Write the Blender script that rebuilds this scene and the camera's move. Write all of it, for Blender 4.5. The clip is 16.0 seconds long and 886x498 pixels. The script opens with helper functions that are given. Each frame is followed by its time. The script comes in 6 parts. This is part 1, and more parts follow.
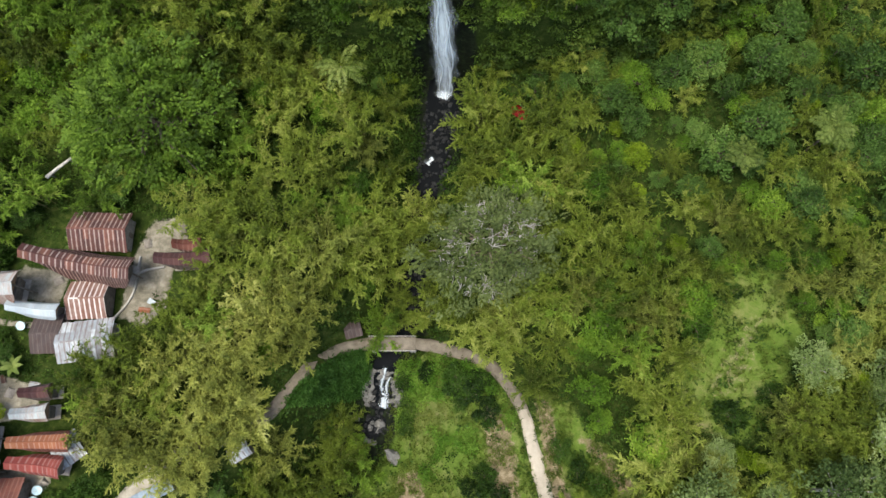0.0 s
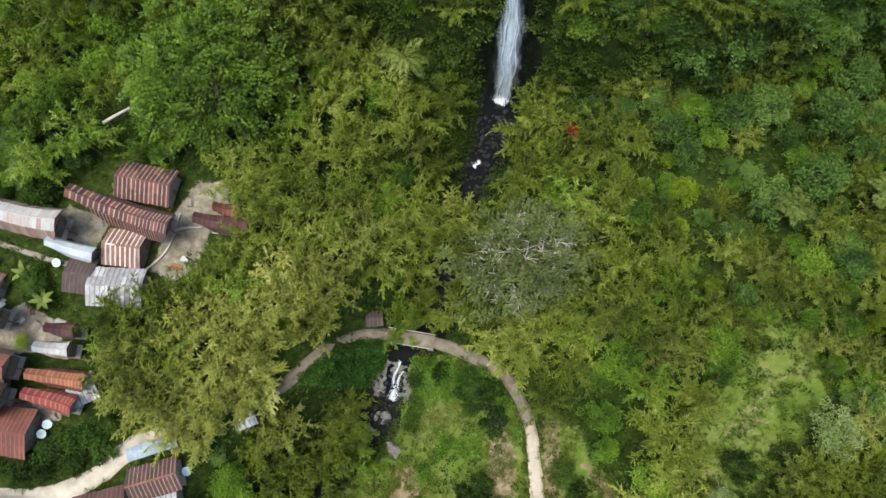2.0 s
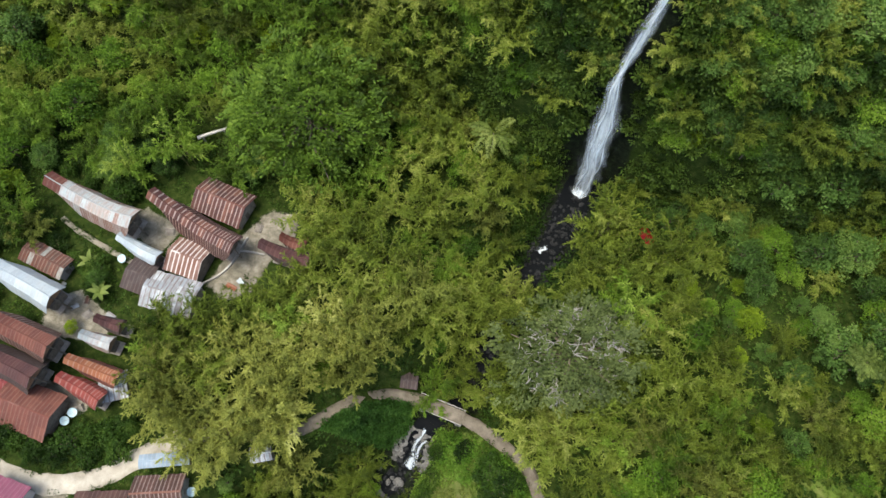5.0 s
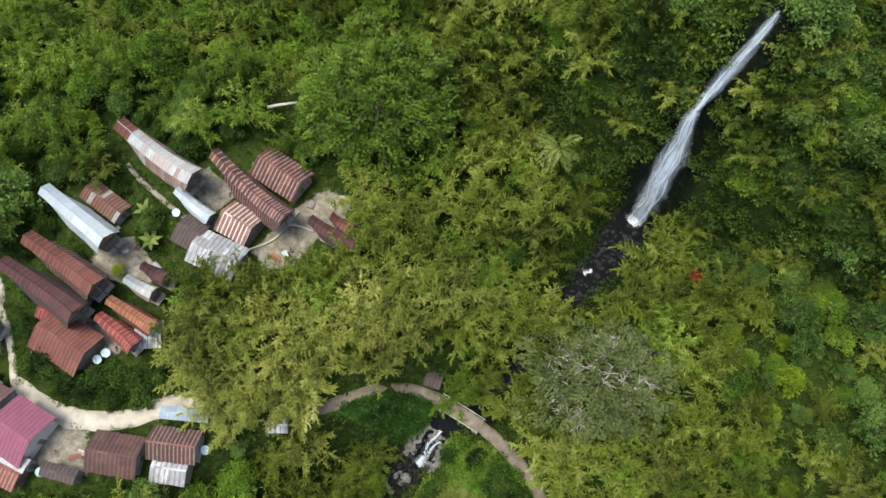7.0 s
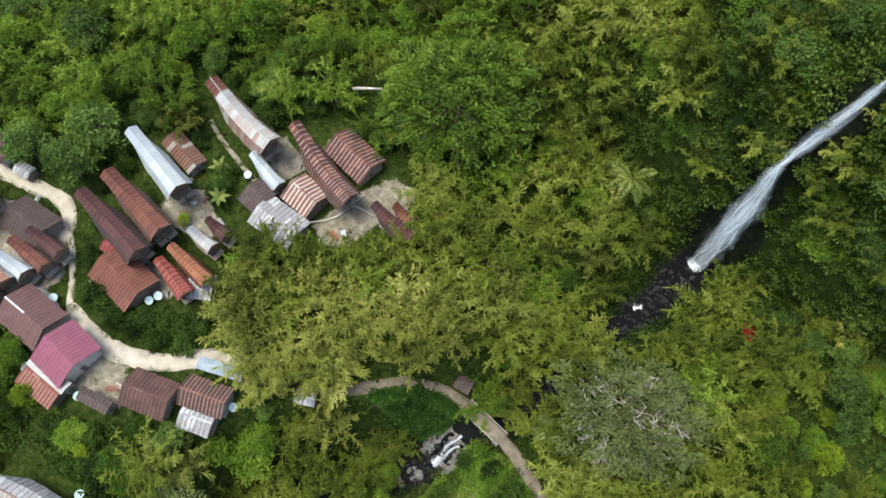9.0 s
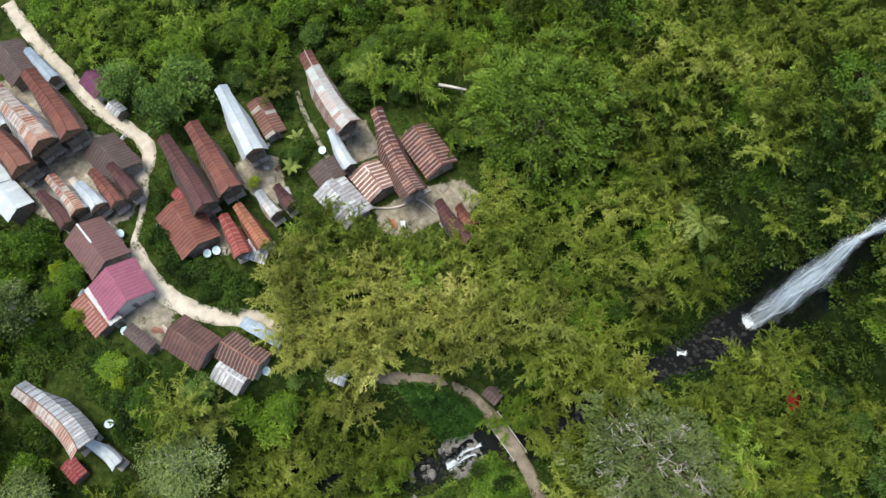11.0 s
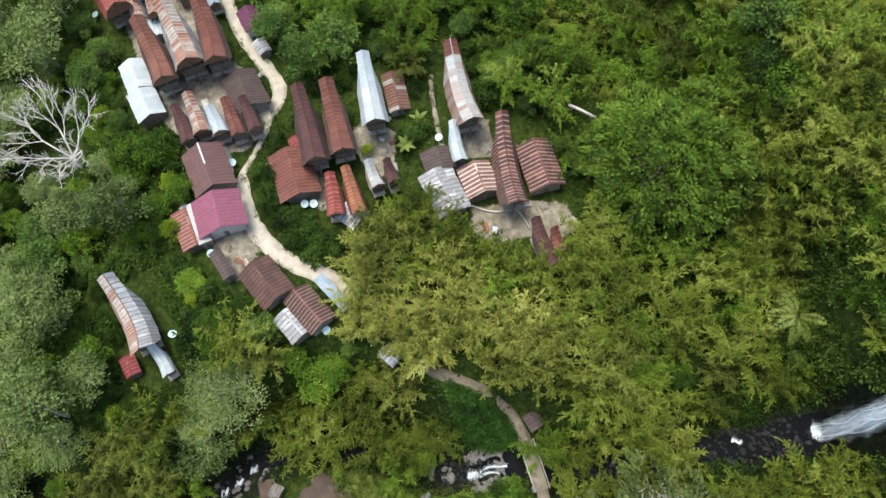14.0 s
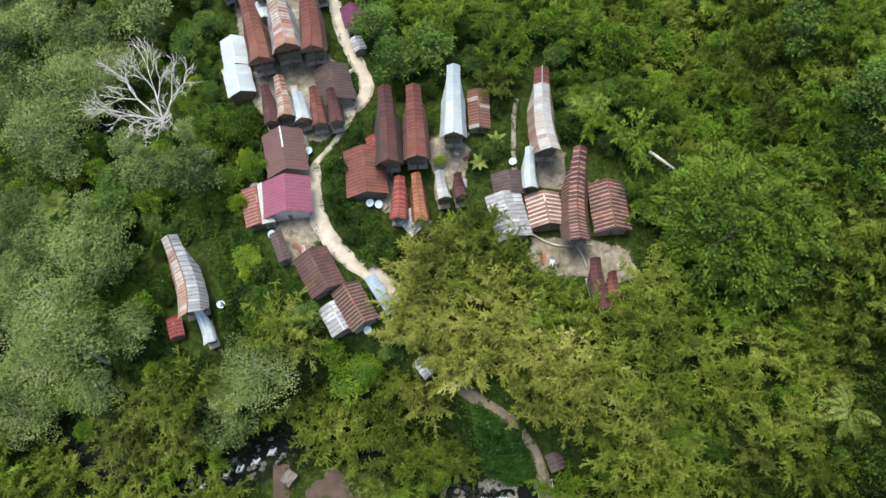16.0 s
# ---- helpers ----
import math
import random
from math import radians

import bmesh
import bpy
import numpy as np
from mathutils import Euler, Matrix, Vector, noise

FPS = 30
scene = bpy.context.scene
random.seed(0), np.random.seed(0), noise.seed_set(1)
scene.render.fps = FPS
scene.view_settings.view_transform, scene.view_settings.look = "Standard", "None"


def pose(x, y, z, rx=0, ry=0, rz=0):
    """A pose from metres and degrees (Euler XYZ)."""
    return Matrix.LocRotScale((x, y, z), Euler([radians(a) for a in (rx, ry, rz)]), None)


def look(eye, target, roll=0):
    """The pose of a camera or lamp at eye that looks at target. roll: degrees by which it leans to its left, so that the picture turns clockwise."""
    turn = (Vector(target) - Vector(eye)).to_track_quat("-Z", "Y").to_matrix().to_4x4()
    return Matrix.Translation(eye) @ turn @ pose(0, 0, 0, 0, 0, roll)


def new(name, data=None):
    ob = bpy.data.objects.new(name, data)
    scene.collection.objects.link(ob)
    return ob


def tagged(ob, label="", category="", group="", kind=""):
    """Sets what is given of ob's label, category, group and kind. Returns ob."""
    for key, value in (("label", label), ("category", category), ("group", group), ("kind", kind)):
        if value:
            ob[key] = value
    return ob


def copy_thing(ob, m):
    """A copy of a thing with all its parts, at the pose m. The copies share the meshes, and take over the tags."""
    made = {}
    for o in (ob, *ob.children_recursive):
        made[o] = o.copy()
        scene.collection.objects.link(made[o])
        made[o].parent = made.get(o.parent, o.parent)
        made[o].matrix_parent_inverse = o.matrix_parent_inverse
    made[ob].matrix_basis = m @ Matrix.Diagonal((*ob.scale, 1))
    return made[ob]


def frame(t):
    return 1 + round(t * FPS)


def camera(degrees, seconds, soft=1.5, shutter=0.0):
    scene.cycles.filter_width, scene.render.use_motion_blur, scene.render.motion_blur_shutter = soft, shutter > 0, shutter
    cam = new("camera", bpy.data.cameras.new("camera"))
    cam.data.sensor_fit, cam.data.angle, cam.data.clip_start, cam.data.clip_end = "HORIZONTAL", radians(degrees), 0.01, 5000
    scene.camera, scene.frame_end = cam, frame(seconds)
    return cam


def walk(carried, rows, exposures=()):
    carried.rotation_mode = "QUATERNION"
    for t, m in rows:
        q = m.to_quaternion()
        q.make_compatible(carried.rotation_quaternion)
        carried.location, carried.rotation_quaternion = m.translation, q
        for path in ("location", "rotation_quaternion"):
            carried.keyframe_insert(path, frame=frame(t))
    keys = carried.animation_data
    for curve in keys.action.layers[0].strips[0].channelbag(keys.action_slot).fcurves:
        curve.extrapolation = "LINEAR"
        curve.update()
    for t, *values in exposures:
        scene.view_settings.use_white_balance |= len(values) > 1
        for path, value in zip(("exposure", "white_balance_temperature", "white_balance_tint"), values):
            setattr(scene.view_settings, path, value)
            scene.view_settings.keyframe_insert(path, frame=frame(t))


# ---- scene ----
cam = camera(65.4, 16.0, soft=1.55)
walk(cam, [
    (0.0, pose(0.04, 0.03, 124.98, 14.60, 0, -0.00)),
    (0.5, pose(-0.16, 0.09, 124.96, 14.62, 0, 2.19)),
    (1.0, pose(-0.36, 0.14, 124.94, 14.63, 0, 4.59)),
    (1.5, pose(-0.60, 0.18, 124.93, 14.62, 0, 6.81)),
    (2.0, pose(-0.91, 0.20, 124.94, 14.63, 0, 9.30)),
    (2.5, pose(-1.21, 0.17, 124.91, 14.80, 0, 11.48)),
    (3.0, pose(-1.51, 0.13, 124.86, 16.29, 0, 13.55)),
    (3.5, pose(-1.80, 0.07, 124.77, 18.53, 0, 15.80)),
    (4.0, pose(-2.03, -0.00, 124.67, 20.42, 0, 17.78)),
    (6.5, pose(-3.07, -0.39, 123.97, 20.83, 0, 29.47)),
    (7.0, pose(-3.27, -0.53, 123.92, 20.87, 0, 32.10)),
    (7.5, pose(-3.43, -0.72, 123.95, 20.95, 0, 34.98)),
    (8.0, pose(-3.62, -0.96, 124.05, 21.04, 0, 37.96)),
    (8.5, pose(-3.82, -1.20, 124.14, 21.12, 0, 40.74)),
    (9.0, pose(-3.97, -1.43, 124.25, 21.21, 0, 43.48)),
    (11.5, pose(-4.42, -2.40, 124.68, 21.59, 0, 57.83)),
    (12.0, pose(-4.53, -2.58, 124.71, 21.64, 0, 60.58)),
    (12.5, pose(-4.65, -2.74, 124.72, 21.68, 0, 63.37)),
    (13.0, pose(-4.79, -2.89, 124.73, 21.70, 0, 66.29)),
    (13.5, pose(-4.93, -3.03, 124.72, 21.72, 0, 69.49)),
    (14.0, pose(-5.06, -3.13, 124.71, 21.75, 0, 72.77)),
    (14.5, pose(-5.15, -3.22, 124.71, 21.79, 0, 75.91)),
    (15.0, pose(-5.21, -3.32, 124.68, 21.83, 0, 79.26)),
    (15.5, pose(-5.26, -3.43, 124.65, 21.89, 0, 82.20)),
    (16.0, pose(-5.32, -3.55, 124.59, 23.20, 0, 84.28)),
], exposures=[(0.0, 1.03, 6600, 6), (16.0, 1.1, 6600, 6)])

# ---- light ----
world = bpy.data.worlds.new("sky")
scene.world = world
world.use_nodes = True
wn, wl = world.node_tree.nodes, world.node_tree.links
sky = wn.new("ShaderNodeTexSky")
sky.sky_type, sky.sun_disc, sky.sun_elevation, sky.sun_rotation = "NISHITA", False, radians(76), radians(215)
sky.air_density, sky.dust_density = 1.0, 3.0
wl.new(sky.outputs[0], wn["Background"].inputs[0])
wn["Background"].inputs[1].default_value = 0.15
sun = new("sun", bpy.data.lights.new("sun", "SUN"))
sun.data.energy, sun.data.angle, sun.data.color = 2.2, radians(34), (1.0, 0.94, 0.85)
sun.matrix_world = look((-24, -18, 120), (0, 0, 0))


# ---- materials ----
def material(name):
    m = bpy.data.materials.new(name)
    m.use_nodes = True
    n, l = m.node_tree.nodes, m.node_tree.links
    return m, n, l, n["Principled BSDF"]


def ramp(n, l, source, stops):
    r = n.new("ShaderNodeValToRGB")
    while len(r.color_ramp.elements) < len(stops):
        r.color_ramp.elements.new(0.5)
    for e, (at, c) in zip(r.color_ramp.elements, stops):
        e.position, e.color = at, (*c, 1) if len(c) == 3 else c
    l.new(source, r.inputs[0])
    return r.outputs[0]


def grain(n, l, scale, detail=4.0, source=None, kind="Object", rough=0.6):
    t = n.new("ShaderNodeTexNoise")
    t.inputs["Scale"].default_value, t.inputs["Detail"].default_value, t.inputs["Roughness"].default_value = scale, detail, rough
    if source is None:
        source = n.new("ShaderNodeTexCoord").outputs[kind]
    l.new(source, t.inputs["Vector"])
    return t.outputs["Fac"]


def blend(n, l, a, b, fac, how="MIX"):
    x = n.new("ShaderNodeMix")
    x.data_type, x.blend_type = "RGBA", how
    for put, at in ((fac, 0), (a, 6), (b, 7)):
        if isinstance(put, (int, float)):
            x.inputs[at].default_value = put
        elif isinstance(put, tuple):
            x.inputs[at].default_value = (*put, 1)
        else:
            l.new(put, x.inputs[at])
    return x.outputs[2]


def calc(n, l, how, a, b=0.0):
    x = n.new("ShaderNodeMath")
    x.operation = how
    for put, at in ((a, 0), (b, 1)):
        if isinstance(put, (int, float)):
            x.inputs[at].default_value = put
        else:
            l.new(put, x.inputs[at])
    return x.outputs[0]


def bump(n, l, bsdf, height_out, strength=0.5, distance=0.1):
    b = n.new("ShaderNodeBump")
    b.inputs["Strength"].default_value, b.inputs["Distance"].default_value = strength, distance
    l.new(height_out, b.inputs["Height"])
    l.new(b.outputs[0], bsdf.inputs["Normal"])


def foliage(name, dark, mid, pale, shine=0.55, clear=0.32, each=0.36):
    """Leaves: each leaf, each plant and each stretch of the wood has a tone of its own."""
    dark, mid, pale = ((r * 0.95, g, b_ * 0.72) for r, g, b_ in (dark, mid, pale))
    m, n, l, b = material(name)
    leaf = n.new("ShaderNodeNewGeometry").outputs["Random Per Island"]
    info = n.new("ShaderNodeObjectInfo")
    wide = grain(n, l, 0.09, 2.0, n.new("ShaderNodeNewGeometry").outputs["Position"])
    fine = grain(n, l, 0.42, 3.0, n.new("ShaderNodeNewGeometry").outputs["Position"])
    k = calc(n, l, "ADD", calc(n, l, "MULTIPLY", leaf, 0.2), calc(n, l, "ADD", calc(n, l, "MULTIPLY", info.outputs["Random"], each), 0.18 - each / 2))
    k = calc(n, l, "ADD", k, calc(n, l, "MULTIPLY", calc(n, l, "SUBTRACT", wide, 0.5), 1.1))
    k = calc(n, l, "ADD", k, calc(n, l, "MULTIPLY", calc(n, l, "SUBTRACT", fine, 0.42), 0.9))
    c = ramp(n, l, k, [(0.05, dark), (0.45, mid), (0.95, pale)])
    l.new(c, b.inputs["Base Color"])
    b.inputs["Roughness"].default_value, b.inputs["Specular IOR Level"].default_value = shine, 0.12
    t = n.new("ShaderNodeBsdfTranslucent")
    l.new(c, t.inputs["Color"])
    x = n.new("ShaderNodeMixShader")
    x.inputs[0].default_value = clear
    l.new(b.outputs[0], x.inputs[1]), l.new(t.outputs[0], x.inputs[2])
    l.new(x.outputs[0], n["Material Output"].inputs["Surface"])
    return m


def rough(name, a, b_, scale=1.2, roughness=0.9, relief=0.4, depth=0.08, fine=14.0):
    """Stone, earth, wood, plaster: two tones, broad stains and a fine grain."""
    m, n, l, b = material(name)
    broad, small = grain(n, l, scale), grain(n, l, fine, 6.0)
    k = calc(n, l, "ADD", calc(n, l, "MULTIPLY", broad, 0.65), calc(n, l, "MULTIPLY", small, 0.35))
    l.new(ramp(n, l, k, [(0.3, a), (0.7, b_)]), b.inputs["Base Color"])
    b.inputs["Roughness"].default_value = roughness
    b.inputs["Specular IOR Level"].default_value = 0.12
    bump(n, l, b, k, relief, depth)
    return m


def sheet_metal(name, tones, rust, line=0.3, pitch=0.76, gloss=0.5, metal=0.08, seam=(0.62, 0.55, 0.5)):
    """Corrugated roofing sheets: the tone differs from sheet to sheet; rust runs down them and the laps have faded to a paler line."""
    if "zinc" not in name and "pink" not in name:
        tones = [(r * 0.77, g * 0.9, b_ * 0.9) for r, g, b_ in tones]
    m, n, l, b = material(name)
    uv = n.new("ShaderNodeUVMap").outputs[0]
    info = n.new("ShaderNodeObjectInfo").outputs["Random"]
    r = n.new("ShaderNodeValToRGB")
    r.color_ramp.interpolation = "CONSTANT"
    while len(r.color_ramp.elements) < len(tones):
        r.color_ramp.elements.new(0.5)
    for i, (e, c) in enumerate(zip(r.color_ramp.elements, tones)):
        e.position, e.color = i / len(tones), (*c, 1)
    l.new(info, r.inputs[0])
    stretch = n.new("ShaderNodeMapping")
    stretch.inputs["Scale"].default_value = (1.0, 0.16, 1.0)
    l.new(uv, stretch.inputs[0])
    runs = grain(n, l, 3.2, 5.0, stretch.outputs[0])
    spots = grain(n, l, 0.7, 3.0, uv)
    k = calc(n, l, "ADD", calc(n, l, "MULTIPLY", runs, 0.6), calc(n, l, "MULTIPLY", spots, 0.4))
    k = ramp(n, l, k, [(0.42, (0, 0, 0)), (0.62, (1, 1, 1))])
    c = blend(n, l, r.outputs[0], rust, calc(n, l, "MULTIPLY", k, 0.75))
    worn = ramp(n, l, grain(n, l, 5.0, 6.0, stretch.outputs[0], rough=0.75), [(0.56, (0, 0, 0)), (0.68, (1, 1, 1))])
    c = blend(n, l, c, tuple(min(0.7, 0.04 + 1.7 * q) for q in tones[0]), calc(n, l, "MULTIPLY", worn, 0.5))
    sep = n.new("ShaderNodeSeparateXYZ")
    l.new(uv, sep.inputs[0])
    saw = calc(n, l, "FRACT", calc(n, l, "DIVIDE", sep.outputs[0], pitch))
    lap = calc(n, l, "MULTIPLY", calc(n, l, "GREATER_THAN", saw, 0.72), calc(n, l, "MULTIPLY", grain(n, l, 1.1, 2.0, uv), 2 * line))
    c = blend(n, l, c, seam, lap)
    l.new(c, b.inputs["Base Color"])
    b.inputs["Metallic"].default_value = metal
    b.inputs["Roughness"].default_value = gloss + (0.25 if metal < 0.16 and "zinc" not in name else 0.0)
    b.inputs["Specular IOR Level"].default_value = 0.25
    wave = calc(n, l, "SINE", calc(n, l, "MULTIPLY", sep.outputs[0], 2 * math.pi / 0.19))
    bump(n, l, b, wave, 0.5, 0.03)
    return m


M_BAMBOO = foliage("bamboo_leaf", (0.0409, 0.0602, 0.0097), (0.1484, 0.1892, 0.0323), (0.4086, 0.414, 0.1505))
M_YELLOWBAMBOO = foliage("dry_bamboo_leaf", (0.055, 0.068, 0.016), (0.175, 0.2, 0.05), (0.37, 0.385, 0.14))
M_GREENBAMBOO = foliage("green_bamboo_leaf", (0.0421, 0.0732, 0.0113), (0.1403, 0.2257, 0.0308), (0.4209, 0.488, 0.1403), clear=0.38)
M_BROAD = foliage("broad_leaf", (0.0309, 0.0666, 0.0103), (0.1159, 0.2043, 0.0258), (0.2962, 0.3978, 0.0708), clear=0.4)
M_PALEBAMBOO = foliage("pale_bamboo_leaf", (0.084, 0.0984, 0.0216), (0.27, 0.282, 0.0792), (0.576, 0.552, 0.264))
M_GIANT = foliage("giant_tree_leaf", (0.0137, 0.0274, 0.0053), (0.0896, 0.1508, 0.0218), (0.2565, 0.3463, 0.0641), clear=0.3, each=0.0)
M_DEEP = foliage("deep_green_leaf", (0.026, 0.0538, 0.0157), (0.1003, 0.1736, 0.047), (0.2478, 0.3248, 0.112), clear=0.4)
M_GREY = foliage("pale_green_leaf", (0.05, 0.08, 0.03), (0.2, 0.262, 0.115), (0.4, 0.45, 0.26), clear=0.42)
M_SILVER = foliage("silver_leaf", (0.034, 0.05, 0.02), (0.125, 0.155, 0.066), (0.27, 0.3, 0.18), clear=0.35, each=0.0)
M_YELLOW = foliage("yellow_green_leaf", (0.07, 0.11, 0.008), (0.17, 0.24, 0.02), (0.34, 0.4, 0.05))
M_SHRUB = foliage("shrub_leaf", (0.0085, 0.0211, 0.0042), (0.0386, 0.0772, 0.0133), (0.1186, 0.1741, 0.037))
M_BANK = foliage("creeper_leaf", (0.012, 0.03, 0.008), (0.035, 0.085, 0.018), (0.11, 0.2, 0.05))
M_WEED = foliage("meadow_weed_leaf", (0.0253, 0.0633, 0.0103), (0.092, 0.184, 0.0264), (0.253, 0.3565, 0.0862), clear=0.4)
M_CLIFF = foliage("cliff_leaf", (0.02, 0.036, 0.008), (0.075, 0.12, 0.024), (0.2, 0.235, 0.06))
M_GRASS = foliage("grass_blade", (0.045, 0.07, 0.012), (0.11, 0.145, 0.032), (0.25, 0.24, 0.1))
M_PALM = foliage("palm_frond", (0.05, 0.075, 0.02), (0.13, 0.17, 0.05), (0.27, 0.3, 0.12))
M_BARK = rough("bark", (0.07, 0.055, 0.04), (0.2, 0.17, 0.13), 0.8)
M_CULM = rough("bamboo_culm", (0.09, 0.1, 0.035), (0.26, 0.25, 0.1), 0.8)
M_PALEBARK = rough("pale_bark", (0.22, 0.21, 0.19), (0.46, 0.44, 0.41), 0.8)
M_BLEACHED = rough("bleached_wood", (0.36, 0.34, 0.31), (0.66, 0.64, 0.6), 0.8)
M_ROAD = rough("earth_road", (0.2, 0.18, 0.14), (0.5, 0.465, 0.395), 0.35, 0.95, 0.3, 0.06)
M_FOOTPATH = rough("worn_path", (0.13, 0.118, 0.09), (0.29, 0.265, 0.215), 0.5, 0.95, 0.4, 0.05)
M_TRACK = rough("earth_track", (0.07, 0.06, 0.044), (0.22, 0.19, 0.15), 0.55, 0.95, 0.4, 0.06)
M_PALETRACK = rough("gravel_track", (0.19, 0.165, 0.125), (0.46, 0.41, 0.33), 0.3, 0.95, 0.4, 0.06)
M_CONCRETE = rough("concrete", (0.22, 0.21, 0.19), (0.48, 0.46, 0.42), 0.5, 0.85, 0.2)
M_ROCK = rough("rock", (0.03, 0.03, 0.029), (0.22, 0.215, 0.2), 0.5, 0.75, 0.7, 0.2, 5.0)
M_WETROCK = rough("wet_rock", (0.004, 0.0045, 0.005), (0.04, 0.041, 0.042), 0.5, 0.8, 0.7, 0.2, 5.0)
M_WOOD = rough("weathered_wood", (0.08, 0.066, 0.054), (0.24, 0.205, 0.165), 1.5, 0.85, 0.4, 0.04)
M_PALEWOOD = rough("grey_planks", (0.16, 0.14, 0.12), (0.36, 0.33, 0.29), 1.5, 0.85, 0.4, 0.04)
M_EAVES = rough("bamboo_eaves", (0.2, 0.16, 0.11), (0.4, 0.33, 0.24), 1.5, 0.85, 0.4, 0.04)
M_GABLE = rough("carved_gable", (0.13, 0.07, 0.04), (0.34, 0.22, 0.14), 2.2, 0.8, 0.4, 0.04)
M_PLASTER = rough("plaster", (0.34, 0.32, 0.3), (0.6, 0.57, 0.53), 0.6)
M_MUD = rough("flooded_mud", (0.032, 0.024, 0.02), (0.1, 0.075, 0.062), 0.25, 0.25, 0.1, 0.03)
M_MUD.node_tree.nodes["Principled BSDF"].inputs["Roughness"].default_value = 0.5
M_MUD.node_tree.nodes["Principled BSDF"].inputs["Specular IOR Level"].default_value = 0.03
M_DISH = rough("painted_mesh", (0.34, 0.5, 0.55), (0.56, 0.68, 0.7), 2.0, 0.5, 0.1, 0.02)
M_RED = rough("red_sheet", (0.2, 0.008, 0.01), (0.42, 0.018, 0.02), 1.0, 0.5, 0.1, 0.02)
RUST = (0.13, 0.042, 0.022)
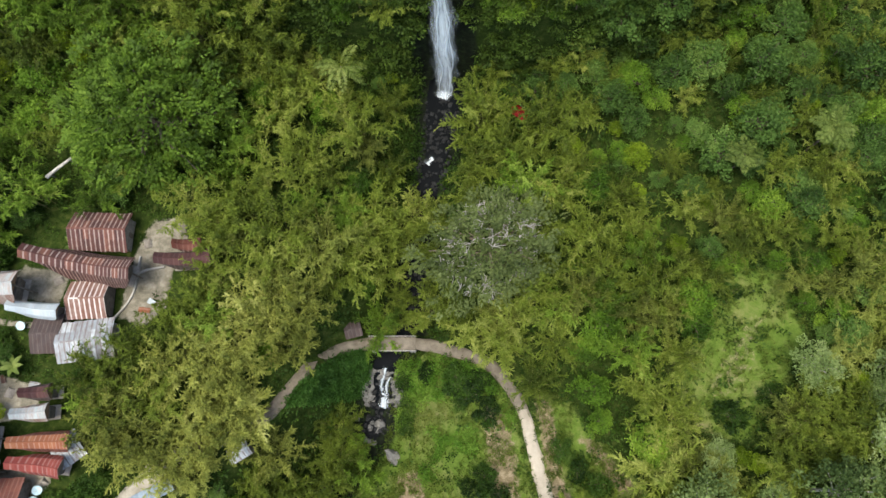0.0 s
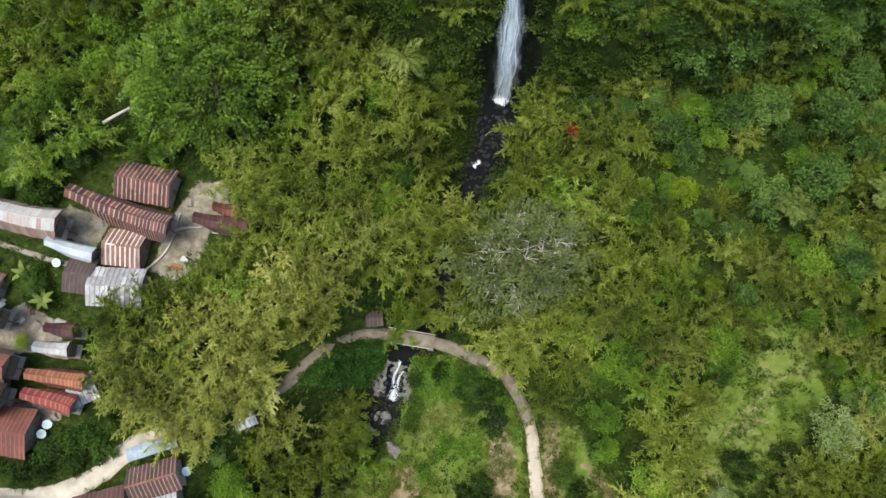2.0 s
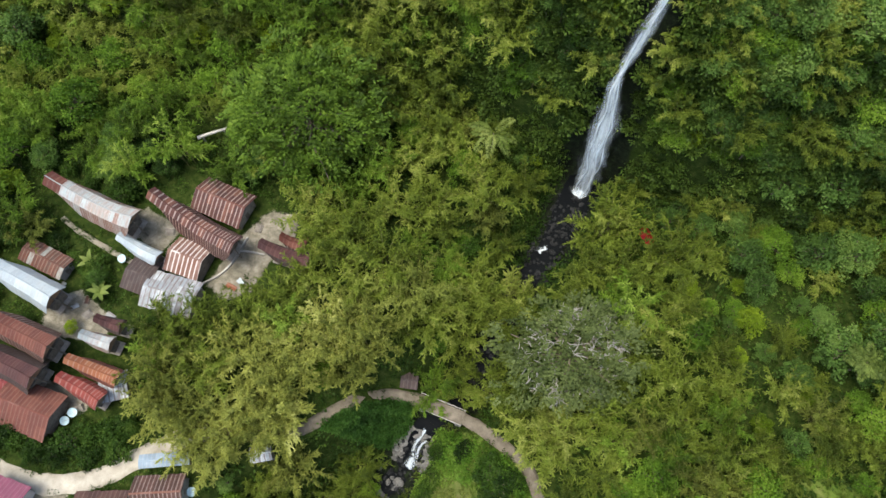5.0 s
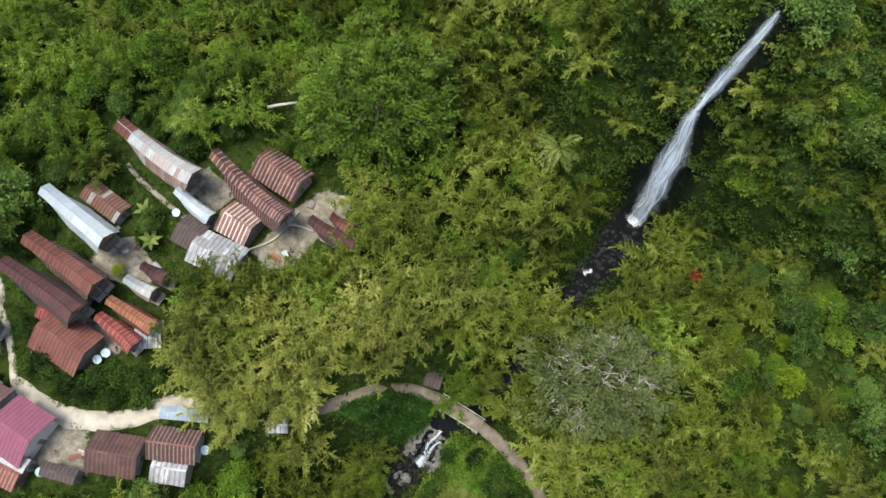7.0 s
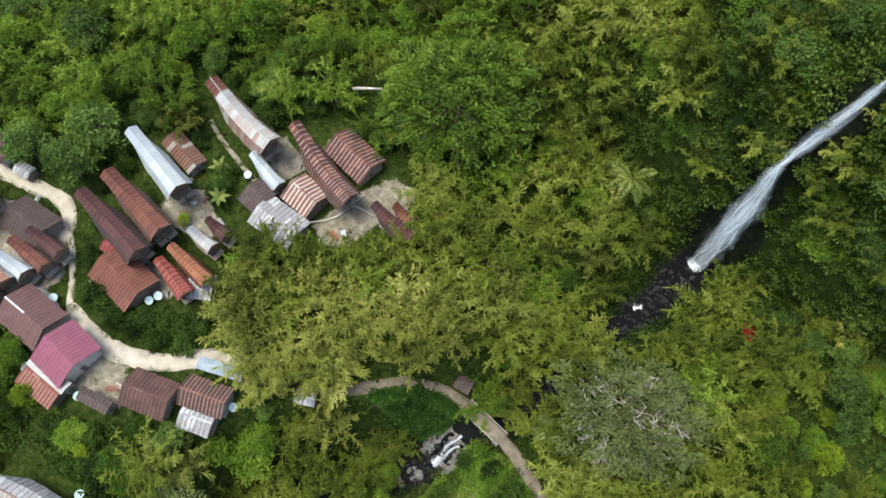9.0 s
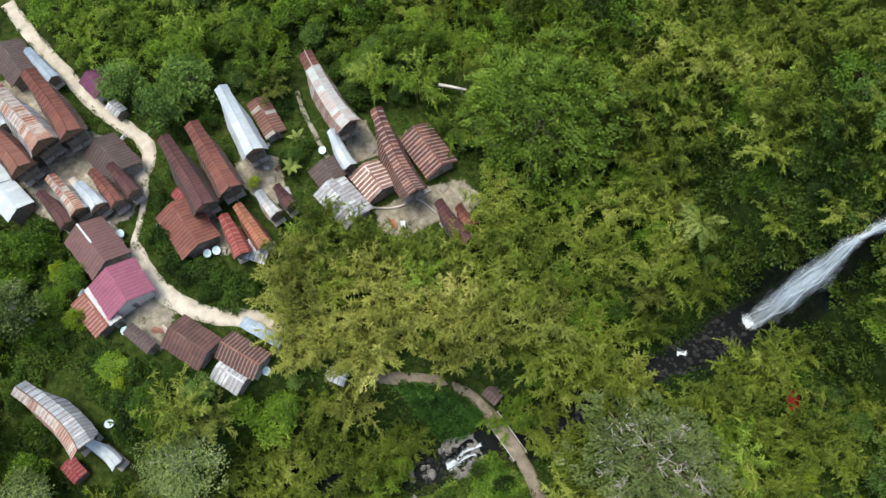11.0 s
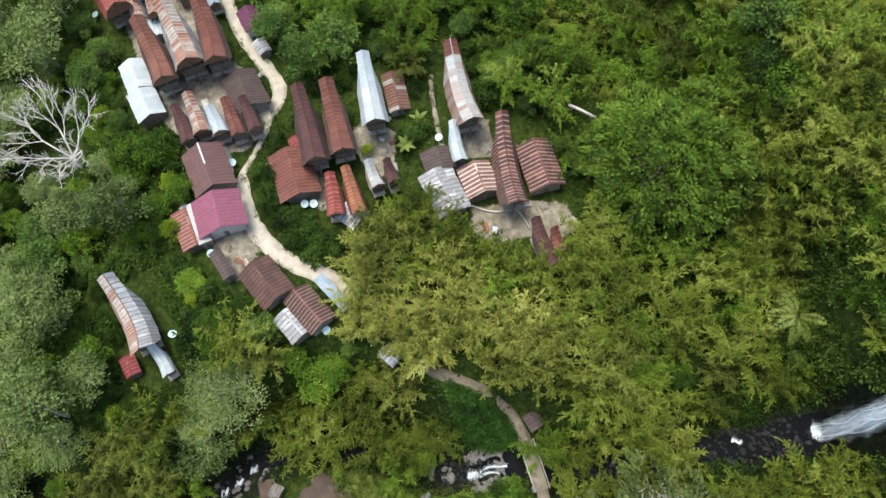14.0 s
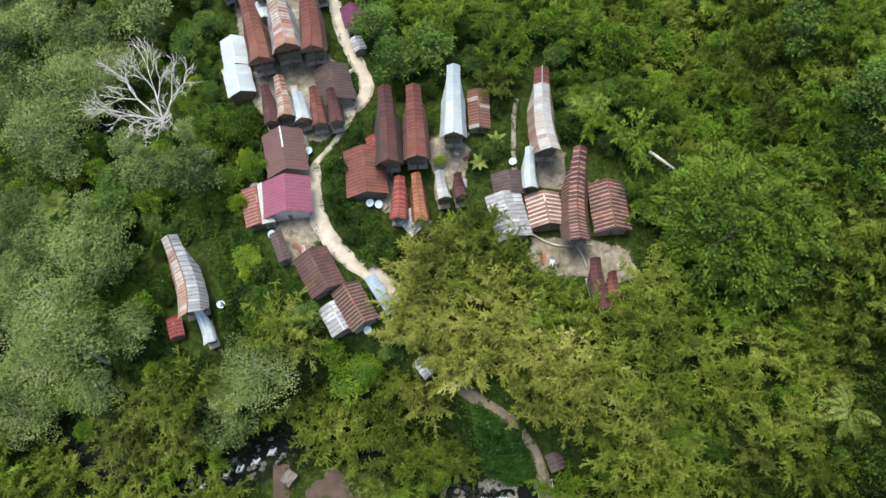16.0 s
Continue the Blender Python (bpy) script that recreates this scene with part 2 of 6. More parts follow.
ROOFS = {
    "zinc": sheet_metal("zinc_roof", [(0.38, 0.44, 0.47), (0.43, 0.49, 0.52), (0.35, 0.41, 0.45)], (0.33, 0.35, 0.36), 0.04, gloss=0.5),
    "zincold": sheet_metal("old_zinc_roof", [(0.34, 0.38, 0.41), (0.44, 0.48, 0.5), (0.26, 0.29, 0.31)], (0.17, 0.13, 0.11), 0.7, 0.9, seam=(0.14, 0.11, 0.1)),
    "rust": sheet_metal("rust_red_roof", [(0.17, 0.05, 0.036), (0.195, 0.064, 0.046), (0.14, 0.043, 0.033)], (0.095, 0.038, 0.028), 0.05),
    "brick": sheet_metal("brick_red_roof", [(0.185, 0.07, 0.052), (0.21, 0.088, 0.066), (0.16, 0.06, 0.047)], RUST, 0.05),
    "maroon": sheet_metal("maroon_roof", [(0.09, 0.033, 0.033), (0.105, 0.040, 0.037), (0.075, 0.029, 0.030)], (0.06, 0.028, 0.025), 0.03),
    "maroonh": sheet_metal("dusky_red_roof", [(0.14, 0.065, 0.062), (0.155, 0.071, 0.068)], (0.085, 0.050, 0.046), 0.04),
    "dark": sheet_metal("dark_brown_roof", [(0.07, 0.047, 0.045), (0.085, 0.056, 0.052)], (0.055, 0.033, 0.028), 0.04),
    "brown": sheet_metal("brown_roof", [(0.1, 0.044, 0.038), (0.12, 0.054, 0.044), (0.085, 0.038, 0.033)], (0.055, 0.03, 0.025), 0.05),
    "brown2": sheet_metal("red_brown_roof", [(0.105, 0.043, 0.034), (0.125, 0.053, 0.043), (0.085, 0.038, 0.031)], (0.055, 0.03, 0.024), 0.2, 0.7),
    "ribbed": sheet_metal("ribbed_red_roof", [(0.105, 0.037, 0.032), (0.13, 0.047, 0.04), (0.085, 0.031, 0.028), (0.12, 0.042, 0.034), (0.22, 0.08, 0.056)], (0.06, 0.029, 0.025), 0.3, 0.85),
    "striped": sheet_metal("faded_red_roof", [(0.3, 0.12, 0.08), (0.42, 0.33, 0.29), (0.26, 0.1, 0.065), (0.36, 0.19, 0.14), (0.42, 0.36, 0.33)], RUST, 0.32, 0.7),
    "striped2": sheet_metal("striped_roof", [(0.24, 0.125, 0.1), (0.28, 0.16, 0.135), (0.21, 0.105, 0.085)], RUST, 1.0, 0.9, seam=(0.52, 0.47, 0.44)),
    "halved": sheet_metal("washed_red_roof", [(0.36, 0.19, 0.15), (0.5, 0.42, 0.38), (0.33, 0.18, 0.14), (0.48, 0.4, 0.36)], RUST, 0.3, 0.7),
    "patched": sheet_metal("patched_roof", [(0.44, 0.44, 0.45), (0.4, 0.395, 0.4), (0.38, 0.32, 0.3), (0.47, 0.46, 0.47), (0.3, 0.17, 0.14), (0.42, 0.4, 0.4)], (0.3, 0.2, 0.17), 0.12),
    "patchedr": sheet_metal("rusted_patched_roof", [(0.3, 0.2, 0.17), (0.4, 0.36, 0.34), (0.24, 0.12, 0.09), (0.34, 0.26, 0.23), (0.2, 0.1, 0.075)], (0.16, 0.07, 0.045), 0.5, 0.5, seam=(0.42, 0.4, 0.38)),
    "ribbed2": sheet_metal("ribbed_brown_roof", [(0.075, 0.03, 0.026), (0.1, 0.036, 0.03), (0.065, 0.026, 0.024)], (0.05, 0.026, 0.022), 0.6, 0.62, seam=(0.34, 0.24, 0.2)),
    "patchedg": sheet_metal("patched_brown_roof", [(0.1, 0.052, 0.042), (0.33, 0.31, 0.29), (0.14, 0.065, 0.05), (0.11, 0.048, 0.038), (0.09, 0.05, 0.04)], RUST, 0.1),
    "red": sheet_metal("red_roof", [(0.24, 0.042, 0.035), (0.28, 0.057, 0.045), (0.2, 0.039, 0.033)], (0.18, 0.047, 0.035), 0.14, 0.9),
    "red2": sheet_metal("dull_red_roof", [(0.25, 0.088, 0.073), (0.22, 0.073, 0.062), (0.2, 0.068, 0.056)], RUST, 0.2),
    "orange": sheet_metal("orange_rust_roof", [(0.29, 0.1, 0.05), (0.32, 0.12, 0.062), (0.25, 0.085, 0.045)], (0.2, 0.062, 0.03), 0.12),
    "pink": sheet_metal("pink_painted_roof", [(0.18, 0.058, 0.094), (0.195, 0.063, 0.1)], (0.15, 0.05, 0.078), 0.05, gloss=0.55, metal=0.0),
    "purple": sheet_metal("plum_roof", [(0.1, 0.025, 0.06), (0.12, 0.03, 0.07)], (0.08, 0.02, 0.045), 0.03),
    "crimson": sheet_metal("crimson_roof", [(0.22, 0.025, 0.038), (0.19, 0.025, 0.035)], RUST, 0.1),
    "blue": sheet_metal("blue_grey_zinc_roof", [(0.2, 0.27, 0.33), (0.24, 0.31, 0.37)], (0.2, 0.22, 0.24), 0.1),
    "grey": sheet_metal("grey_brown_roof", [(0.17, 0.14, 0.13), (0.22, 0.19, 0.17)], (0.1, 0.07, 0.06), 0.1),
}
ROOF_WORDS = {"blue": "dull blue-grey metal", "halved": "half faded red, half grey metal", "zinc": "pale bare-metal", "zincold": "dull weathered metal", "rust": "rust-red sheet-metal", "brick": "brick-red sheet-metal", "maroon": "dark maroon sheet-metal",
              "maroonh": "dusky red sheet-metal", "dark": "dark brown sheet-metal", "brown": "rusted brown sheet-metal", "brown2": "ribbed red-brown metal", "ribbed": "ribbed dark red metal",
              "striped": "faded red and grey", "striped2": "pink and rust striped metal", "patched": "patched white and rust metal", "patchedg": "patched brown metal",
              "red": "bright red sheet-metal", "red2": "dull red sheet-metal", "orange": "orange rusted metal", "pink": "pink painted metal", "purple": "plum painted metal",
              "crimson": "crimson sheet-metal", "grey": "grey-brown metal"}


# ---- mesh helpers ----
def mesh_of(name, verts, faces, mat, smooth_on=False, uvs=None):
    me = bpy.data.meshes.new(name)
    me.from_pydata(verts, [], faces)
    if uvs is not None:
        layer = me.uv_layers.new(name="UVMap")
        layer.data.foreach_set("uv", np.array([uvs[v.vertex_index] for v in me.loops], dtype=float).ravel())
    if smooth_on:
        me.polygons.foreach_set("use_smooth", [True] * len(me.polygons))
    me.materials.append(mat)
    me.update()
    return me


def part_of(name, me, parent, label=""):
    ob = new(name, me)
    ob.parent = parent
    return tagged(ob, label)


def part(name, bm, mat, parent, label=""):
    me = bpy.data.meshes.new(name)
    bm.to_mesh(me)
    bm.free()
    me.materials.append(mat)
    return part_of(name, me, parent, label)


def block(bm, lo, hi, bevel=0.0):
    """A box between two corners, with its edges taken off."""
    x = bmesh.ops.create_cube(bm, size=1.0)["verts"]
    for v in x:
        v.co = Vector([lo[i] + (v.co[i] + 0.5) * (hi[i] - lo[i]) for i in range(3)])
    if bevel:
        es = list({e for v in x for e in v.link_edges})
        bmesh.ops.bevel(bm, geom=es, offset=bevel, segments=1, affect="EDGES")


def tube(verts, faces, pts, radii, sides=6):
    """Adds a tapered tube along the points."""
    first, at = len(verts), len(verts)
    for i, (p, r) in enumerate(zip(pts, radii)):
        a = Vector(pts[min(i + 1, len(pts) - 1)]) - Vector(pts[max(i - 1, 0)])
        q = a.to_track_quat("Z", "Y")
        for k in range(sides):
            w = 2 * math.pi * k / sides
            verts.append(tuple(Vector(p) + q @ Vector((r * math.cos(w), r * math.sin(w), 0))))
    for i in range(len(pts) - 1):
        for k in range(sides):
            a, b = first + i * sides + k, first + i * sides + (k + 1) % sides
            faces.append((a, b, b + sides, a + sides))
    faces.append(tuple(range(first + (len(pts) - 1) * sides, first + len(pts) * sides)))


# ---- the lie of the land ----
def smooth(a, b, x):
    t = min(1.0, max(0.0, (x - a) / (b - a)))
    return t * t * (3 - 2 * t)


# the stream's bed, from the plunge pool down the valley: x, y, z
BED = [(1, 76, -5.6), (0, 66, -6), (-1, 56, -7.5), (-3.5, 46, -9), (-5.5, 34, -11), (-7, 22, -13), (-10.8, 13.6, -13.8), (-11.7, 11.4, -14.4), (-12.3, 5, -19), (-15, -1, -20),
       (-23, -12, -21), (-28, -24, -21.5), (-26.8, -35, -22), (-22, -47, -22.5), (-19.5, -55, -23), (-30, -80, -25), (-90, -120, -31), (-180, -170, -38)]


def ease(a, b, x):
    t = np.clip((x - a) / (b - a), 0.0, 1.0)
    return t * t * (3 - 2 * t)


def stream_field(x, y):
    """Distance to the stream's line and the height of its bed there."""
    best, level = np.full(x.shape, 1e9), np.zeros(x.shape)
    for (ax, ay, az), (bx, by, bz) in zip(BED, BED[1:]):
        dx, dy = bx - ax, by - ay
        t = np.clip(((x - ax) * dx + (y - ay) * dy) / (dx * dx + dy * dy), 0.0, 1.0)
        d = np.hypot(x - ax - t * dx, y - ay - t * dy)
        level = np.where(d < best, az + t * (bz - az), level)
        best = np.minimum(best, d)
    return best, level


def height_field(x, y):
    """The ground's height: a village terrace, a valley with a stream, and a wooded hill that breaks off in a cliff at the fall."""
    foot = 69.5 - 14 * ease(-15, -60, x) + 3 * ease(15, 60, x)
    reach = 7 + 60 * ease(-12, -50, x) + 30 * ease(14, 80, x)
    s = y - foot
    notch = np.exp(-((x - 1.0) / 8.0) ** 2)
    step = 0.62 * ease(0, 0.45 * reach, s) + 0.38 * ease(0.5 * reach, 1.1 * reach, s)
    hill = (38 + 10 * notch) * step + 0.4 * np.maximum(0.0, s - reach) * (1 - ease(60, 260, s)) + 45 * ease(60, 260, s)
    base = (hill - 7 * ease(-25, -60, y) + 9 * ease(30, 75, x) - 5 * ease(-20, 0, x) * ease(60, 10, y)
            - 11 * ease(-36, -16, x) * ease(4, -14, y) * ease(12, -4, x))
    d, zs = stream_field(x, y)
    near, wide = 2.6 + 2.2 * ease(40, 66, y), 15 + 6 * ease(20, -30, y)
    return zs + (base - zs) * ease(near, wide, np.where(s < 0, d, d + 2.5 * s))


# tables every half metre over the part that matters
TABLE_X, TABLE_Y = np.arange(-176.0, 116.1, 0.5), np.arange(-116.0, 162.1, 0.5)
TABLE_GRID = np.meshgrid(TABLE_X, TABLE_Y)
HEIGHTS = height_field(*TABLE_GRID)
STREAMS = stream_field(*TABLE_GRID)


def in_table(table, x, y):
    i, j = (x + 176.0) * 2, (y + 116.0) * 2
    a, b = int(i), int(j)
    i -= a
    j -= b
    p, q = table[b], table[b + 1]
    return float((p[a] * (1 - i) + p[a + 1] * i) * (1 - j) + (q[a] * (1 - i) + q[a + 1] * i) * j)


def stream(x, y):
    if -176 < x < 115 and -116 < y < 161:
        return in_table(STREAMS[0], x, y), in_table(STREAMS[1], x, y)
    d, z = stream_field(np.array([x]), np.array([y]))
    return float(d[0]), float(z[0])


def height(x, y):
    if -176 < x < 115 and -116 < y < 161:
        return in_table(HEIGHTS, x, y)
    return float(height_field(np.array([float(x)]), np.array([float(y)]))[0])

EYE = (-2.5, -1.0, 125.0)


def cast(x, y, z):
    """Where a point at that height hides the ground plane from high above the valley."""
    k = 125.0 / (125.0 - z)
    return EYE[0] + (x - EYE[0]) * k, EYE[1] + (y - EYE[1]) * k


def along(pts, step=1.0):
    """A smooth line through the points, in even steps."""
    out = []
    for i in range(len(pts) - 1):
        p0, p1, p2, p3 = (np.array(pts[min(max(j, 0), len(pts) - 1)], float) for j in (i - 1, i, i + 1, i + 2))
        n = max(1, int(np.linalg.norm(p2 - p1) / step))
        for k in range(n):
            t = k / n
            out.append(0.5 * (2 * p1 + (p2 - p0) * t + (2 * p0 - 5 * p1 + 4 * p2 - p3) * t * t + (3 * p1 - p0 - 3 * p2 + p3) * t ** 3))
    out.append(np.array(pts[-1], float))
    return out


def inside(x, y, poly):
    hit, j = False, len(poly) - 1
    for i, (ax, ay) in enumerate(poly):
        bx, by = poly[j]
        if (ay > y) != (by > y) and x < (bx - ax) * (y - ay) / (by - ay) + ax:
            hit = not hit
        j = i
    return hit


def edge_gap(x, y, poly):
    """Distance to a closed outline; negative inside it."""
    best = 1e9
    for (ax, ay), (bx, by) in zip(poly, poly[1:] + poly[:1]):
        dx, dy = bx - ax, by - ay
        t = min(1.0, max(0.0, ((x - ax) * dx + (y - ay) * dy) / (dx * dx + dy * dy + 1e-9)))
        best = min(best, math.hypot(x - ax - t * dx, y - ay - t * dy))
    return -best if inside(x, y, poly) else best


# roads and paths: name, width, material, label, line
ROADS = [
    ("road_1", 2.3, M_TRACK, [(14.6, 3.2), (12.7, 7.0), (9.1, 11.2), (3.9, 13.8), (-2.6, 15.6), (-9.5, 15.9),
                              (-16.0, 15.6), (-20.6, 13.9), (-24.0, 11.2), (-27.5, 6.8), (-32, 1.5), (-39.7, -2.0), (-45.6, -4.0)]),
    ("road_4", 2.3, M_PALETRACK, [(21.5, -40), (19.8, -24), (18.8, -14.1), (18.2, -11.3), (16.5, -4.0), (15.1, 1.9), (14.5, 3.4)]),
    ("road_2", 3.4, M_ROAD, [(-45.6, -4.0), (-49.9, -7.3), (-54.2, -11.9), (-57.7, -16.3), (-62.2, -19.7), (-67.1, -22.2), (-71.8, -23.2), (-76.6, -23.3), (-79.8, -23.4)]),
    ("path_1", 1.3, M_ROAD, [(-79.5, -23.3), (-82.8, -20.4), (-87.0, -17.2), (-92.6, -13.8)]),
    ("road_3", 3.0, M_ROAD, [(-92.6, -16.2), (-93.9, -13.3), (-96.6, -11.3), (-100.9, -11.3), (-106.5, -13.2), (-112.3, -15.0), (-119.4, -16.6), (-127.7, -17.8), (-135.4, -19.1), (-150, -20.5)]),
    ("path_2", 1.5, M_CONCRETE, [(-79.4, -25.4), (-84.5, -24.6), (-89.9, -26.0), (-97.5, -26.6), (-100.4, -26.8)]),
    ("path_3", 1.0, M_FOOTPATH, [(-68.9, 18.4), (-74.6, 18.3), (-81.4, 19.0), (-87.9, 20.0), (-92.1, 21.2)]),
]
# open ground
YARDS = [
    [(-59.2, 19.7), (-57.2, 32.0), (-55.0, 37.9), (-48.8, 39.0), (-47.6, 33.2), (-50.1, 28.3), (-50.9, 21.2), (-54.5, 18.0)],
    [(-79.9, 23.8), (-78.1, 29.2), (-68.9, 28.0), (-70.3, 21.8)],
    [(-85.2, 5.5), (-80.7, 9.9), (-70.5, 6.8), (-72.6, 2.7), (-79.4, 0.6), (-77.9, -5.0), (-77.7, -7.5), (-66.0, -3.6), (-67.9, -10.0), (-72.8, -11.7), (-79.2, -10.5)],
    [(-69.6, -29.2), (-69.2, -24.7), (-63.4, -22.2), (-57.5, -27.7), (-61.1, -29.8), (-67.0, -31.3)],
    [(-138.3, -39.5), (-132.2, -31.0), (-125.0, -22.0), (-111.6, -21.0), (-105.7, -17.5), (-91.2, -15.1), (-85.5, -20.6), (-86.9, -30.6), (-100.4, -37.1), (-131.3, -41.6), (-143.2, -45.8)],
]
MEADOWS = [
    [(-9.6, 12.0), (-2.6, 13.2), (7.0, 11.2), (12.1, 4.0), (14.7, -9.8), (15.6, -22), (-12.0, -22), (-16.0, -13.1), (-10.6, -4.4), (-8.6, 2.2)],
    [(60.2, 27.6), (63.0, 16.5), (58.6, 6.2), (52.7, -1.0), (44.3, 0.8), (43.6, 9.9), (49.0, 18.5), (53.5, 27.0)],
    [(18.4, 6.0), (22.4, 4.0), (28.2, -4.0), (37.6, -11.7), (17.7, -13.7)],
    [(-20.1, -20.3), (-20.0, -15.8), (-12.4, -8.6), (-8.1, -5.7), (-9.3, -18.2)],
]
SOILS = [
    [(16.8, 7.0), (18.9, 7.0), (20.7, -0.1), (21.3, -8.9), (24, -14), (19.0, -14), (18.4, -6)],
    [(24.3, -1.1), (27.4, -2.1), (34.9, -10.8), (31.5, -11)],
    [(7.5, 3.0), (10.5, 4.0), (13.2, -4.0), (13.5, -12.8), (9.0, -13)],
    [(-9, -9), (-4.5, -8), (-3, -14), (-9, -15)],
    [(46.0, 9.0), (51.0, 18.0), (57.0, 24.0), (60.5, 20.0), (57.0, 9.0), (50.0, 1.5), (44.5, 3.0)],
]
BANK = [(-23.2, 11.0), (-16.0, 15.1), (-15.0, 10.8), (-17.5, 6.6), (-27.0, 4.4)]
PADDIES = [
    [(-23.6, -36.7), (-23.3, -32.9), (-14.5, -33.0), (-15.0, -36.3)],
    [(-17.3, -30.2), (-22.3, -24.2), (-19.6, -21.4), (-12.2, -16.7), (-9.1, -22), (-11.1, -30.5)],
]
GULLY = [(-5.6, 70), (4.1, 70), (2.4, 59.9), (0.9, 51.6), (-1.6, 44.8), (-6.2, 44.9), (-5.9, 57.5)]
POOL = [(-15.5, 14.0), (-8.3, 14.2), (-7.2, 6.5), (-10.7, -0.0), (-16.5, -0.0), (-17.3, 7.6)]
VIEW = [(-16, -88), (24, -26), (84, -20), (104, 92), (66, 140), (-6, 156), (-62, 148), (-118, 122), (-158, 66), (-164, 10), (-158, -48), (-142, -104)]

TONGKONAN = [
    (-94.3, 7.5, -78.5, 5.9, 0.0, 2.0, 2.0, 6.6, 11.0, 10.2, "zinc"),
    (-90.2, -1.1, -74.0, -1.7, 0.0, 2.2, 1.8, 6.6, 11.0, 10.2, "rust"),
    (-90.5, -6.9, -73.7, -7.2, 0.0, 2.0, 2.4, 6.6, 11.0, 10.2, "maroon"),
    (-91.4, 25.1, -72.9, 24.1, 0.0, 2.2, 2.2, 7.1, 11.5, 10.7, "patched"),
    (-75.8, 20.8, -67.0, 19.9, 0.0, 1.3, 0.8, 5.0, 7.3, 6.9, "zinc"),
    (-72.8, 29.8, -53.8, 26.6, 0.0, 1.9, 2.4, 6.6, 11.0, 10.2, "ribbed"),
    (-71.8, -5.4, -63.0, -6.4, 0.0, 1.5, 1.1, 5.0, 7.3, 6.9, "red"),
    (-72.1, -2.2, -62.1, -2.0, 0.0, 1.4, 1.1, 5.0, 7.3, 6.9, "orange"),
    (-72.1, 2.4, -66.3, 2.9, 0.0, 1.3, 0.9, 4.8, 7.1, 6.7, "patched"),
    (-71.4, 5.9, -66.5, 6.3, 0.0, 1.2, 0.9, 4.6, 6.9, 6.5, "maroon"),
    (-51.0, 29.3, -41.2, 29.8, 0.0, 1.5, 1.0, 4.8, 7.1, 6.7, "maroon"),
    (-48.2, 32.0, -43.2, 32.6, 0.0, 1.3, 0.9, 4.6, 6.9, 6.5, "rust"),
    (-120.6, -29.4, -103.3, -26.6, -0.1, 2.6, 2.2, 7.1, 11.5, 10.7, "striped"),
    (-119.3, -22.1, -102.2, -21.3, 0.0, 2.4, 1.8, 6.8, 11.2, 10.4, "rust"),
    (-117.7, -35.2, -101.4, -32.3, -1.1, 2.3, 1.9, 6.6, 11.0, 10.2, "brick"),
    (-98.1, -28.8, -88.5, -27.6, -0.2, 1.6, 1.2, 5.0, 7.3, 6.9, "striped"),
    (-96.5, -31.8, -87.6, -30.6, -0.6, 1.4, 1.1, 4.8, 7.1, 6.7, "maroon"),
    (-93.7, -25.0, -87.4, -24.1, 0.0, 1.5, 1.0, 4.8, 7.1, 6.7, "zinc"),
    (-94.9, -21.7, -86.0, -20.8, 0.0, 1.4, 1.1, 4.8, 7.1, 6.7, "rust"),
    (-94.0, -18.2, -86.1, -17.2, 0.0, 1.3, 1.1, 4.8, 7.1, 6.7, "maroon"),
    (-131.2, -37.3, -122.6, -36.3, -1.9, 1.5, 1.1, 5.0, 7.3, 6.9, "striped"),
    (-127.4, -32.9, -121.1, -32.5, -0.9, 1.4, 1.0, 5.0, 7.3, 6.9, "striped"),
    (-129.6, -20.9, -120.0, -19.4, 0.0, 1.3, 0.8, 4.4, 6.2, 5.9, "blue"),
    (-137.4, -37.3, -128.9, -33.9, -1.5, 2.4, 1.9, 6.6, 11.0, 10.2, "striped"),
    (-140.2, -44.7, -125.3, -39.7, -3.4, 2.6, 2.4, 6.6, 11.0, 10.2, "red"),
    (-63.8, -49.8, -48.3, -45.7, -5.0, 2.3, 1.9, 6.6, 11.0, 10.2, "halved"),
    (-50.4, -45.3, -43.4, -42.9, -4.0, 1.1, 0.6, 4.4, 6.7, 6.3, "zinc"),
]
